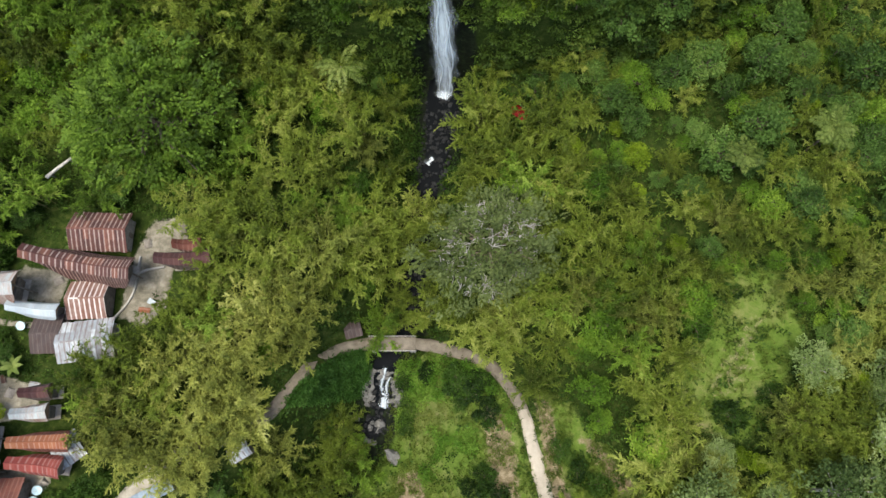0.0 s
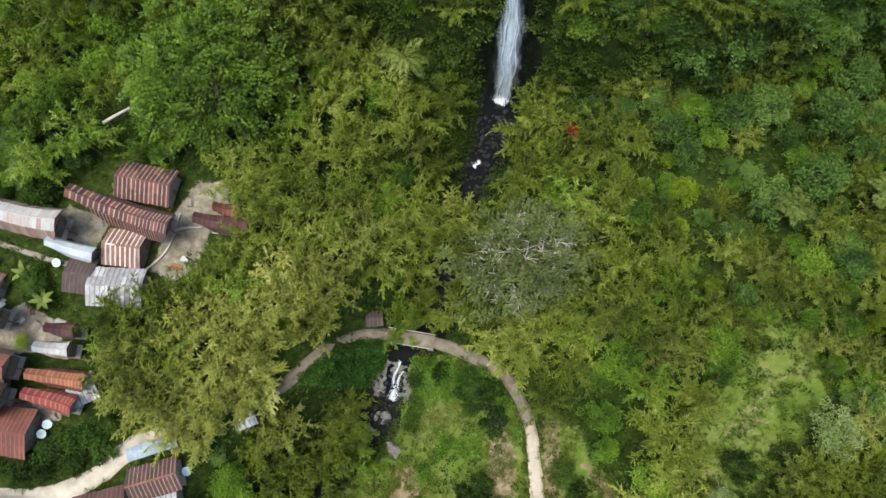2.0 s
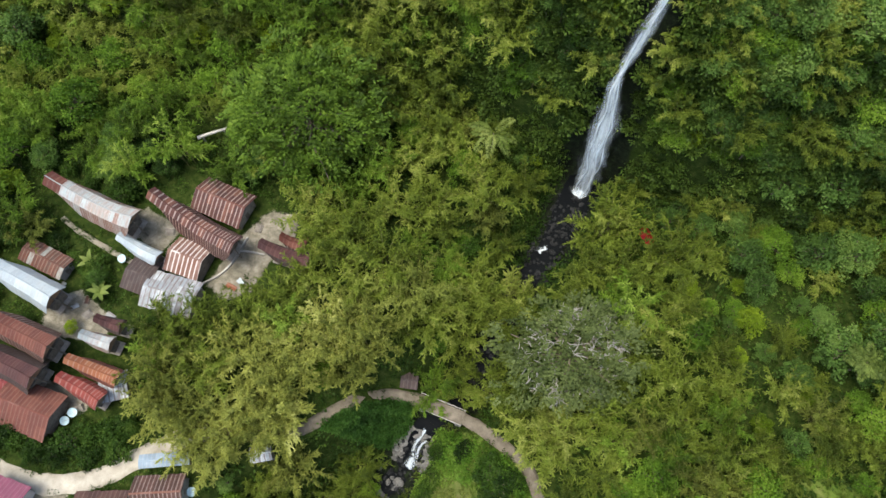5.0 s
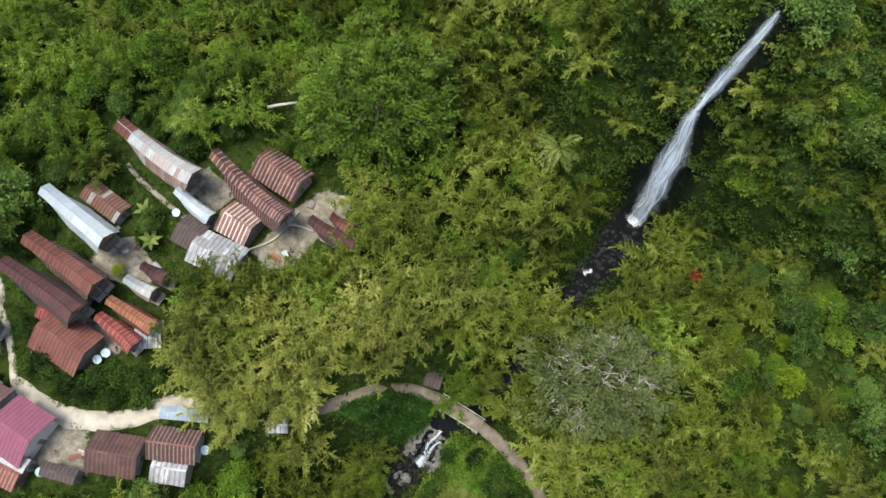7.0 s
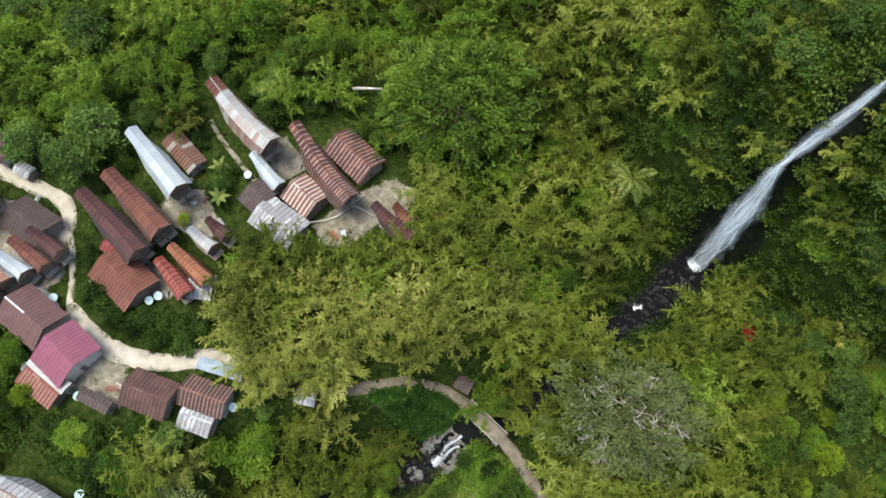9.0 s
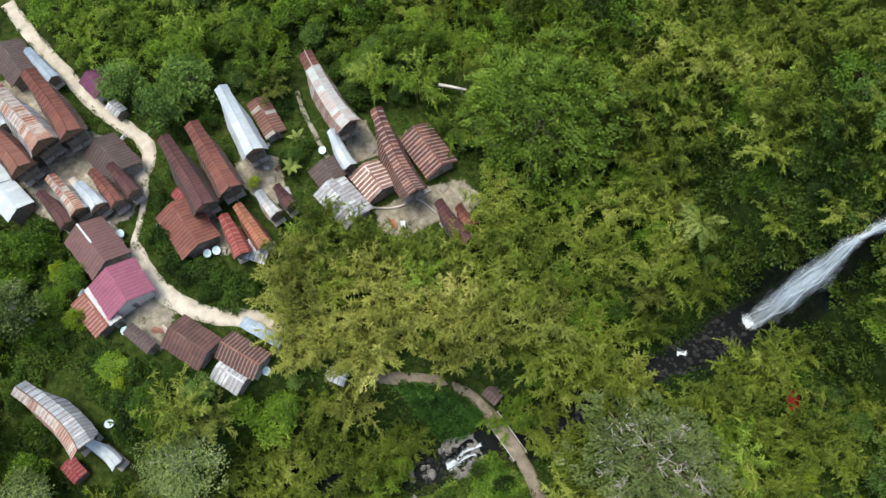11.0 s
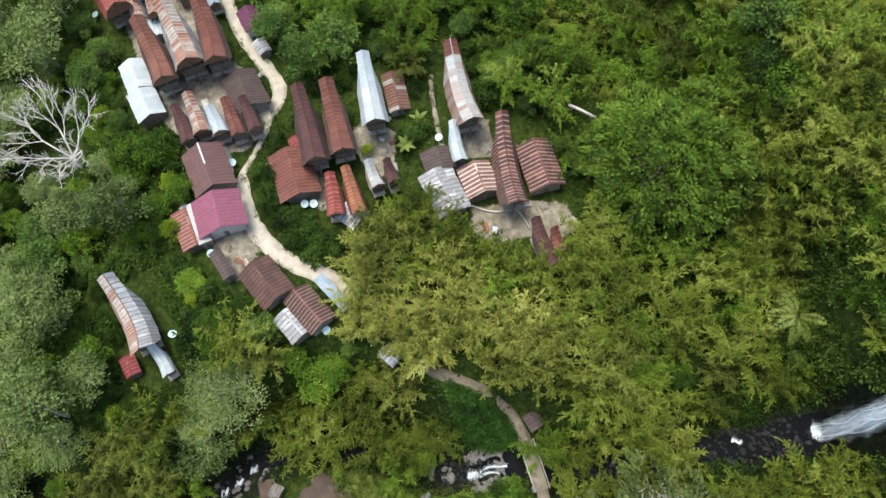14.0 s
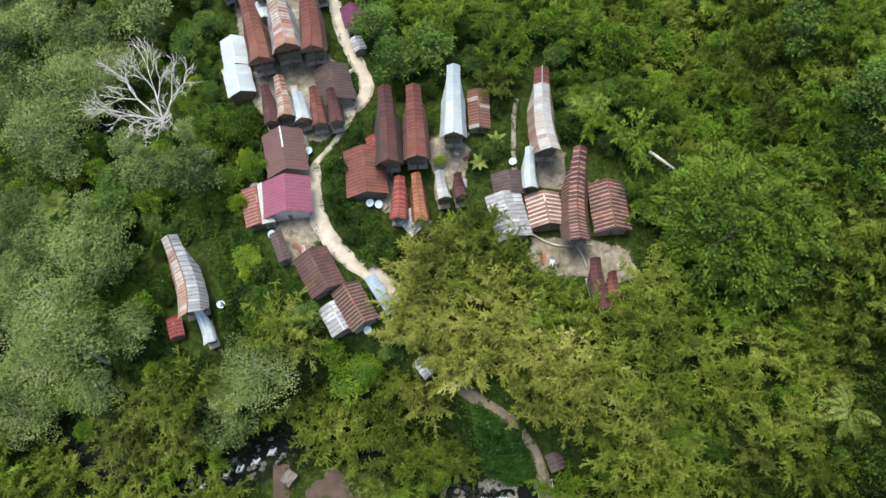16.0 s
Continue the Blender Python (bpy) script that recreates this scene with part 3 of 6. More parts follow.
GABLES = [
    (-68.1, 35.2, -57.5, 34.9, 0.0, 5.2, 3.2, 3.5, "ribbed"),
    (-66.9, 22.3, -59.9, 22.5, 0.0, 5.0, 3.2, 3.3, "striped2"),
    (-67.8, 14.5, -57.9, 15.7, 0.0, 4.4, 3.2, 3.4, "zincold"),
    (-72.7, 16.2, -67.5, 16.3, 0.0, 4.2, 3.0, 3.3, "dark"),
    (-80.7, -12.4, -70.0, -12.0, 0.0, 5.0, 3.2, 3.9, "rust"),
    (-75.1, -28.0, -67.0, -27.6, -0.1, 6.0, 3.8, 4.5, "pink"),
    (-75.0, -34.5, -66.5, -33.4, -1.1, 3.6, 2.8, 2.9, "red2"),
    (-75.1, -32.7, -66.1, -31.6, -0.8, 3.9, 3.7, 1.2, "patched"),
    (-58.9, -23.9, -50.8, -20.4, 0.0, 4.8, 3.0, 3.3, "brown"),
    (-51.2, -17.5, -43.5, -13.9, 0.0, 4.8, 3.0, 2.7, "brown2"),
    (-48.6, -20.5, -43.0, -17.9, -0.7, 3.4, 2.6, 2.4, "zincold"),
    (-53.1, -12.7, -45.5, -8.9, 0.0, 3.2, 2.9, 1.1, "blue"),
    (-63.9, -30.4, -57.9, -28.5, -0.3, 3.2, 2.8, 1.2, "dark"),
    (-86.3, -28.8, -76.3, -27.5, -0.2, 5.6, 3.2, 4.0, "maroonh"),
    (-102.2, -18.5, -92.7, -16.7, 0.0, 5.0, 3.0, 3.6, "dark"),
    (-114.1, -40.2, -106.2, -39.0, -2.6, 4.6, 3.2, 2.8, "zinc"),
    (-105.5, -39.2, -98.3, -37.7, -2.3, 4.6, 3.2, 2.9, "zinc"),
    (-124.1, -33.3, -118.0, -32.8, -0.9, 3.6, 2.6, 2.3, "zinc"),
    (-118.9, -13.3, -113.1, -12.2, 0.0, 4.0, 2.8, 2.4, "purple"),
    (-110.4, -12.6, -106.7, -11.6, 0.0, 2.8, 2.2, 1.4, "zincold"),
    (-135.3, -25.0, -125.3, -23.9, 0.0, 5.0, 3.0, 3.6, "dark"),
    (-93.2, 12.7, -83.6, 12.0, 0.0, 3.4, 2.6, 2.2, "patchedg"),
    (-66.2, -4.8, -62.1, -2.0, 0.0, 3.0, 2.4, 2.4, "zincold"),
    (-83.8, -10.2, -80.5, -9.8, 0.0, 3.4, 2.6, 1.6, "crimson"),
    (-50.7, -51.4, -46.7, -50.5, -5.8, 3.0, 2.4, 1.4, "crimson"),
    (-36.9, -4.9, -33.7, -2.9, -2.2, 3.2, 2.4, 1.3, "zincold"),
    (-18.8, 18.0, -15.6, 18.8, -9.0, 2.5, 1.9, 1.5, "dark"),
    (-21.1, -33.4, -19.6, -31.7, -20.5, 2.6, 2.0, 1.3, "grey"),
]


# road lines with their heights
LINES = []
for name, wide, mat, pts in ROADS:
    line = along(pts)
    z = np.array([height(p[0], p[1]) for p in line])
    if name == "road_1":
        over = [i for i, p in enumerate(line) if -18.5 < p[0] < -1 and p[1] > 10]
        a, b = over[0] - 1, over[-1] + 1
        z[a:b + 1] = np.linspace(z[a], z[b], b + 1 - a)
    k = np.ones(9) / 9
    z = np.convolve(np.pad(z, 4, mode="edge"), k, mode="valid")
    LINES.append((name, wide, mat, np.array([(p[0], p[1], h) for p, h in zip(line, z)])))
ROAD_PTS = np.concatenate([l[3] for l in LINES])
ROAD_W = np.concatenate([np.full(len(l[3]), l[1] / 2) for l in LINES])


def road_gap(x, y):
    d = np.hypot(ROAD_PTS[:, 0] - x, ROAD_PTS[:, 1] - y) - ROAD_W
    i = int(d.argmin())
    return float(d[i]), float(ROAD_PTS[i, 2])


def paddy_level(x, y):
    for i, p in enumerate(PADDIES):
        g = edge_gap(x, y, p)
        if g < 3.0:
            return g, (-20.6, -19.4)[i]
    return 9.0, 0.0


def surface(x, y):
    """The ground with roads cut into it and paddies levelled."""
    z = height(x, y)
    if not (-170 < x < 110 and -110 < y < 155):
        return z
    z += 0.5 * noise.noise((x * 0.12, y * 0.12, 0)) + 0.25 * noise.noise((x * 0.35, y * 0.35, 3.0))
    d, h = road_gap(x, y)
    if d < 2.5 and abs(z - h) < (6.0 if -32 < x < -14 and y > 2 else 2.5):
        z += (h - 0.12 - z) * smooth(2.5, 0.7, d)
    if -30 < x < 0 and -45 < y < -10:
        g, h = paddy_level(x, y)
        z += (h - 0.25 + (0.75 if g > 0.0 else 0.0) - z) * smooth(2.6, 1.0, g)
    return z


def lines_of(lo, hi, step, far):
    mid = list(np.arange(lo, hi + 0.01, step))
    out, d, x = [], step, hi
    while x < far:
        d *= 1.45
        x += d
        out.append(x)
    back, d, x = [], step, lo
    while x > -far:
        d *= 1.45
        x -= d
        back.append(x)
    return back[::-1] + mid + out


# ---- ground ----
def ground_material():
    m, n, l, b = material("ground_cover")
    at = {}
    for key in ("bare", "lush", "rock", "soil"):
        a = n.new("ShaderNodeAttribute")
        a.attribute_name = key
        at[key] = a.outputs["Fac"]
    pos = n.new("ShaderNodeNewGeometry").outputs["Position"]
    big, mid, fine = grain(n, l, 0.12, 4.0, pos), grain(n, l, 0.9, 5.0, pos), grain(n, l, 6.0, 5.0, pos)
    k = calc(n, l, "ADD", calc(n, l, "MULTIPLY", mid, 0.6), calc(n, l, "MULTIPLY", fine, 0.4))
    # forest floor: near black, with the shade of gaps between trees in its colour
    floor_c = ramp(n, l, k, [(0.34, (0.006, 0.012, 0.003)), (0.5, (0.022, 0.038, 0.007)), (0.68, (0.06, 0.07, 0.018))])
    grass_c = ramp(n, l, calc(n, l, "ADD", calc(n, l, "MULTIPLY", k, 0.6), calc(n, l, "MULTIPLY", big, 0.45)),
                   [(0.34, (0.03, 0.06, 0.009)), (0.5, (0.08, 0.125, 0.02)), (0.62, (0.125, 0.145, 0.042)), (0.74, (0.21, 0.185, 0.1))])
    bare_c = ramp(n, l, calc(n, l, "ADD", calc(n, l, "MULTIPLY", k, 0.6), calc(n, l, "MULTIPLY", grain(n, l, 0.4, 4.0, pos), 0.45)), [(0.36, (0.075, 0.07, 0.05)), (0.5, (0.16, 0.146, 0.112)), (0.62, (0.27, 0.248, 0.2)), (0.74, (0.42, 0.39, 0.33))])
    # wet rock, darkened further: the ravine's shade is put into its colour
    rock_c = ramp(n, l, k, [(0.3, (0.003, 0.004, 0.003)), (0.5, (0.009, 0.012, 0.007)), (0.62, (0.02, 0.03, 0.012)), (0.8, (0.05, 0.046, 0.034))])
    soil_c = ramp(n, l, k, [(0.3, (0.06, 0.05, 0.025)), (0.5, (0.15, 0.12, 0.07)), (0.7, (0.3, 0.25, 0.17))])
    jag = calc(n, l, "MULTIPLY", calc(n, l, "SUBTRACT", k, 0.5), 1.4)
    edge = lambda key: ramp(n, l, calc(n, l, "ADD", at[key], jag), [(0.4, (0, 0, 0)), (0.6, (1, 1, 1))])
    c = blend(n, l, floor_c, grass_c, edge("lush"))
    c = blend(n, l, c, soil_c, edge("soil"))
    c = blend(n, l, c, bare_c, edge("bare"))
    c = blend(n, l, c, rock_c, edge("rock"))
    l.new(c, b.inputs["Base Color"])
    b.inputs["Roughness"].default_value, b.inputs["Specular IOR Level"].default_value = 0.95, 0.05
    bump(n, l, b, k, 0.8, 0.25)
    return m


gx, gy = lines_of(-166, 106, 1.3, 4200), lines_of(-106, 152, 1.3, 4200)
gv, bare, lush, rocky, soil = [], [], [], [], []
for y in gy:
    for x in gx:
        z = surface(x, y)
        gv.append((x, y, z))
        near = -166 < x < 106 and -106 < y < 152
        bare.append(max([0.0] + [smooth(1.2, -1.2, edge_gap(x, y, p)) for p in YARDS]) if near and x < -40 else 0.0)
        lush.append(max([0.0] + [smooth(5, -3, edge_gap(x, y, p)) for p in MEADOWS]) if near and x > -30 else (0.28 if near and x < -50 and -30 < y < 32 else 0.46 if near and y > 62 else 0.0))
        soil.append(max([0.0] + [(0.42 if p is SOILS[-1] else 0.8) * smooth(1.6, -1.0 if p is not SOILS[-1] else -4.0, edge_gap(x, y, p)) for p in SOILS]) if near and x > -30 and y < 40 else 0.0)
        sd, sz = stream(x, y) if near else (99, 0)
        steep = math.hypot(height(x + 1, y) - height(x - 1, y), height(x, y + 1) - height(x, y - 1)) / 2 if near and y > 60 else 0
        # rock along the bed, wider at the fall's foot to paint its shaded recess
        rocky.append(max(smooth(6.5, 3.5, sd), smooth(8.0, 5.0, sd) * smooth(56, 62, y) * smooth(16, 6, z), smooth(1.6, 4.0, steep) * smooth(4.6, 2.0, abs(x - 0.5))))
nx = len(gx)
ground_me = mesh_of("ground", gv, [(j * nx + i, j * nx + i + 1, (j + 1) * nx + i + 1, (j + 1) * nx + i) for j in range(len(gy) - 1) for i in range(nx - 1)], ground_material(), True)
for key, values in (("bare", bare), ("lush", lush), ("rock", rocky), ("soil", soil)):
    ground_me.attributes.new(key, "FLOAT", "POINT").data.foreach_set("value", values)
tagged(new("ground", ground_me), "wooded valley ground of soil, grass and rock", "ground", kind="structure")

for name, wide, mat, line in LINES:
    v, f = [], []
    for i, p in enumerate(line):
        a = line[min(i + 1, len(line) - 1)] - line[max(i - 1, 0)]
        side = np.array((-a[1], a[0], 0)) / math.hypot(a[0], a[1])
        w = wide / 2 * (1 + 0.3 * noise.noise((p[0] * 0.3, p[1] * 0.3, 5)) + 0.16 * noise.noise((p[0] * 0.9, p[1] * 0.9, 5)))
        w2 = wide / 2 * (1 + 0.3 * noise.noise((p[0] * 0.3, p[1] * 0.3, 9)) + 0.16 * noise.noise((p[0] * 0.9, p[1] * 0.9, 9)))
        for k, drop in ((-1.12, -0.5), (-1, 0), (-0.4, 0.05), (0.4, 0.05), (1, 0), (1.12, -0.5)):
            q = p + side * k * (w if k < 0 else w2) + np.array((0, 0, drop + 0.02 * noise.noise((p[0], p[1], k))))
            v.append(tuple(q))
    for i in range(len(line) - 1):
        f += [(i * 6 + k, i * 6 + k + 1, i * 6 + 7 + k, i * 6 + 6 + k) for k in range(5)]
    words = {"road_1": "narrow brown earth track curving over the bridge", "road_4": "pale gravel track beside the meadow", "road_2": "broad pale earth road through the village", "road_3": "pale earth lane between houses"}
    tagged(new(name, mesh_of(name, v, f, mat, True)), words.get(name, "narrow worn footpath between the houses"), "road" if name[0] == "r" else "path", kind="structure")

# flooded paddies
for i, p in enumerate(PADDIES):
    h = (-20.6, -19.4)[i]
    bm = bmesh.new()
    bm.faces.new([bm.verts.new((x, y, h)) for x, y in p])
    bmesh.ops.triangulate(bm, faces=bm.faces[:])
    me = bpy.data.meshes.new("water")
    bm.to_mesh(me), bm.free()
    me.materials.append(M_MUD)
    tagged(new("paddy_water_%d" % (i + 1), me), "shallow muddy brown water in a flooded paddy", "water", kind="structure")


# ---- water ----
def water_material():
    m, n, l, b = material("stream_water")
    pos = n.new("ShaderNodeNewGeometry").outputs["Position"]
    k = grain(n, l, 1.6, 6.0, pos)
    foam = ramp(n, l, k, [(0.7, (0, 0, 0)), (0.78, (1, 1, 1))])
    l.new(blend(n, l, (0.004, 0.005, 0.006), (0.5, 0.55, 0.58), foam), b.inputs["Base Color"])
    b.inputs["Roughness"].default_value, b.inputs["Specular IOR Level"].default_value = 0.5, 0.02
    bump(n, l, b, k, 0.6, 0.12)
    return m


def fall_material(name, thick):
    m, n, l, b = material(name)
    uv = n.new("ShaderNodeUVMap").outputs[0]
    st = n.new("ShaderNodeMapping")
    st.inputs["Scale"].default_value = (1.5, 0.09, 1)
    l.new(uv, st.inputs[0])
    streak = grain(n, l, 1.5, 7.0, st.outputs[0], rough=0.7)
    core = n.new("ShaderNodeAttribute")
    core.attribute_name = "core"
    st2 = n.new("ShaderNodeMapping")
    st2.inputs["Scale"].default_value = (0.55, 0.12, 1)
    l.new(uv, st2.inputs[0])
    broad = grain(n, l, 1.0, 3.0, st2.outputs[0])
    k = calc(n, l, "ADD", calc(n, l, "MULTIPLY", streak, 0.6), calc(n, l, "MULTIPLY", broad, 0.7))
    k = calc(n, l, "ADD", k, calc(n, l, "MULTIPLY", calc(n, l, "SUBTRACT", core.outputs["Fac"], 0.5), 0.36))
    k = ramp(n, l, k, [(0.48 - thick, (0.0, 0.0, 0.0)), (0.66 - thick, (0.24, 0.24, 0.24)), (0.94 - thick, (0.88, 0.88, 0.88))])
    b.inputs["Base Color"].default_value = (0.64, 0.72, 0.78, 1)
    b.inputs["Roughness"].default_value = 0.5
    t = n.new("ShaderNodeBsdfTransparent")
    x = n.new("ShaderNodeMixShader")
    l.new(k, x.inputs[0])
    l.new(t.outputs[0], x.inputs[1]), l.new(b.outputs[0], x.inputs[2])
    l.new(x.outputs[0], n["Material Output"].inputs["Surface"])
    return m


M_WATER = water_material()
line = along([(x, y, z) for x, y, z in BED[:16]], 1.0)
v, f = [], []
for i, p in enumerate(line):
    a = line[min(i + 1, len(line) - 1)] - line[max(i - 1, 0)]
    side = np.array((-a[1], a[0], 0)) / math.hypot(a[0], a[1])
    w = 2.1 + 1.2 * smooth(50, 66, p[1]) + 0.5 * noise.noise((p[0] * 0.4, p[1] * 0.4, 2))
    for k in (-1, -0.33, 0.33, 1):
        q = p + side * k * w
        v.append((q[0], q[1], p[2] + 0.42 + 0.08 * noise.noise((q[0], q[1], 7))))
f = [(i * 4 + k, i * 4 + k + 1, i * 4 + 5 + k, i * 4 + 4 + k) for i in range(len(line) - 1) for k in range(3)]
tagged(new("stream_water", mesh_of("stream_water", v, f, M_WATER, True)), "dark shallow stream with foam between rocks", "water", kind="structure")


def falls(parent, name, pts, widths, mat, off, seed, label=""):
    """A sheet of falling water down the line, bulging from the rock."""
    rows_ = along([(*p, w) for p, w in zip(pts, widths)], 0.8)
    v, f, uvs, run = [], [], [], 0.0
    cols = 9
    for i, r in enumerate(rows_):
        if i:
            run += float(np.linalg.norm(r[:3] - rows_[i - 1][:3]))
        for k in range(cols):
            t = 2 * k / (cols - 1) - 1
            rag = 1 + 0.22 * noise.noise((run * 0.35, seed, k // 5))
            x = r[0] + t * r[3] / 2 * rag
            y = r[1] - off - 0.5 * (1 - t * t) + 0.15 * noise.noise((x * 2, run * 0.3, seed))
            v.append((x, y, r[2]))
            uvs.append((t * r[3] / 2 + seed * 7, run))
    f = [(i * cols + k, i * cols + k + 1, (i + 1) * cols + k + 1, (i + 1) * cols + k) for i in range(len(rows_) - 1) for k in range(cols - 1)]
    me = mesh_of(name, v, f, mat, True, uvs)
    span = [1 - abs(2 * (i % cols) / (cols - 1) - 1) for i in range(len(v))]
    me.attributes.new("core", "FLOAT", "POINT").data.foreach_set("value", span)
    return part_of(name, me, parent, label)


waterfall = tagged(new("waterfall"), "tall white two-step waterfall down a mossy cliff", "waterfall")
waterfall.location = (0.6, 68.0, -5.6)
FALL_THIN, FALL_THICK = fall_material("thin_fall_water", -0.05), fall_material("dense_fall_water", 0.03)
UPPER = [(1.6, 77.8, 48.5), (1.45, 77.2, 46.5), (1.3, 76.6, 44), (0.4, 75.2, 38), (-0.5, 73.6, 32.5), (-0.9, 72.6, 29.8)]
LOWER = [(-0.9, 72.4, 29.8), (-0.8, 71.6, 26.5), (-0.3, 71.0, 20), (0.1, 70.0, 12), (0.4, 69.3, 4), (0.6, 68.6, -5.4)]
for name, pts, widths in (("upper_fall", UPPER, (0.9, 1.8, 2.7, 3.3, 2.8, 1.5)), ("lower_fall", LOWER, (1.5, 3.2, 5.4, 6.4, 6.0, 5.0)), ("froth", [(0.6, 68.5, -4.6), (0.5, 67.9, -5.2), (0.5, 67.5, -5.45), (0.45, 67.1, -5.55)], (4.7, 5.0, 4.6, 3.8))):
    for k, (mat, off, shrink) in enumerate(((FALL_THIN, 0.3, 1.0), (FALL_THICK, 0.55, 0.6), (FALL_THIN, 0.8, 0.85))):
        ob = falls(None, name, pts, [w * shrink for w in widths], mat, off, k * 3.1 + len(name))
        ob.parent = waterfall
        ob.matrix_parent_inverse = Matrix.Translation(-waterfall.location)

for k, (line, lean, width) in enumerate(((LOWER, -0.16, 0.9), (LOWER, 0.14, 1.7), (LOWER, 0.2, 0.8), (UPPER, 0.1, 1.3), (UPPER, -0.15, 0.8))):
    span = (0.5, 2.4, 4.6, 5.6, 5.4, 4.8) if line is LOWER else (0.3, 1.0, 1.8, 2.2, 1.6, 0.5)
    pts = along([(x, y - 0.75, z, w) for (x, y, z), w in zip(line, span)], 2.2)
    pts = [(x + w * (lean + 0.16 * noise.noise((z * 0.16, k * 3.7, 0)) + 0.07 * noise.noise((z * 0.5, k * 3.7, 4))), y, z) for x, y, z, w in pts]
    ob = falls(None, "strand", pts, [width * (0.75 + 0.6 * noise.noise((i * 0.8, k * 2.3, 1))) for i in range(len(pts))], FALL_THICK, 0.3, k * 1.7 + 20)
    ob.parent = waterfall
    ob.matrix_parent_inverse = Matrix.Translation(-waterfall.location)

cascade = tagged(new("cascade"), "short white cascade between boulders below the bridge", "waterfall")
cascade.location = (-12.0, 5.5, -18.6)
for k, (mat, off) in enumerate(((FALL_THICK, 0.0), (FALL_THIN, 0.25))):
    ob = falls(None, "water_sheet", [(-11.3 + 0.9 * k, 11.9 - 1.6 * k, -13.5 - 0.9 * k), (-11.8 + 0.7 * k, 10.2 - 0.8 * k, -14.6 - 0.5 * k), (-12.3 + 0.9 * k, 8.4, -16.0), (-12.0 + 0.7 * k, 6.6, -17.3), (-12.1 + 0.3 * k, 4.4, -18.5)], (0.9, 1.0, 1.3, 1.5, 2.2), mat, off - 0.3, k + 2.5)
    ob.parent = cascade
    ob.matrix_parent_inverse = Matrix.Translation(-cascade.location)


for px, py, pz, turn in ((-2.6, 53.0, -7.1, 0.5), (-24.6, -40.0, -21.6, -0.4), (-22.6, -46.0, -21.95, -0.6), (-26.2, -36.6, -21.5, -0.5), (-23.6, -43.2, -21.8, -0.5), (-20.9, -51.0, -22.2, -0.3)):
    rapid = tagged(new("rapid"), "small patch of white water between dark rocks", "rapid", "patches of white water")
    rapid.location = (px, py, pz)
    ob = falls(None, "water_sheet", [(px + turn * k + 0.3 * math.sin(5 * k), py + k, pz + 0.22 * k) for k in (1.0, 0.4, -0.3, -0.8)], (0.5, 1.5, 2.1, 0.8), FALL_THICK, -0.3, 6.5 + px)
    ob.parent = rapid
    ob.matrix_parent_inverse = Matrix.Translation(-rapid.location)


def rock_mesh(name, mat, seed, detail=2):
    bm = bmesh.new()
    bmesh.ops.create_icosphere(bm, subdivisions=detail, radius=1.0)
    for q in bm.verts:
        k = 0.78 + 0.5 * noise.noise(q.co * 0.9 + Vector((seed * 9.1, 0, 0))) + 0.18 * noise.noise(q.co * 2.3 + Vector((0, seed * 5.3, 0)))
        q.co = q.co * k
        q.co.z *= 0.72
    me = bpy.data.meshes.new(name)
    bm.to_mesh(me), bm.free()
    me.materials.append(mat)
    return me


rng = random.Random(4)
GREY_ROCKS = [rock_mesh("boulder", M_ROCK, i) for i in range(5)]
for i in range(98):
    a = rng.uniform(0, 2 * math.pi)
    if i < 42:
        a = -0.9 + (i % 21) * 5.0 / 21
        r = rng.uniform(2.5, 3.1) if i < 21 else rng.uniform(3.4, 4.3)
        x, y = -12.1 + r * math.cos(a), 7.6 + r * math.sin(a)
    elif i < 54:
        x, y = rng.uniform(-18, -12), rng.uniform(-5, 2.5)
    else:
        k = rng.random()
        x, y = -27.0 + 7.5 * k + rng.uniform(-2.8, 2.8), -34 - 21 * k
    s = rng.uniform(0.6, 1.15) if i < 42 else rng.uniform(0.4, 1.0)
    ob = tagged(new("boulder", GREY_ROCKS[i % 5]), "rounded grey boulder beside the cascade" if i < 54 else "grey boulder in the stream bed", "boulder", "boulders round the cascade" if i < 54 else "boulders in the stream")
    ob.matrix_world = pose(x, y, surface(x, y) + s * 0.2, rng.uniform(-15, 15), rng.uniform(-15, 15), rng.uniform(0, 360)) @ Matrix.Scale(s, 4)
ob = tagged(new("boulder", GREY_ROCKS[1]), "large pale grey boulder in the meadow", "boulder")
ob.matrix_world = pose(-10.0, -5.2, surface(-10.0, -5.2) + 0.5, 0, 0, 40) @ Matrix.Diagonal((1.5, 2.3, 1.6, 1))
v, f = [], []
shapes = [rock_mesh("rock", M_WETROCK, 20 + i, 1) for i in range(4)]
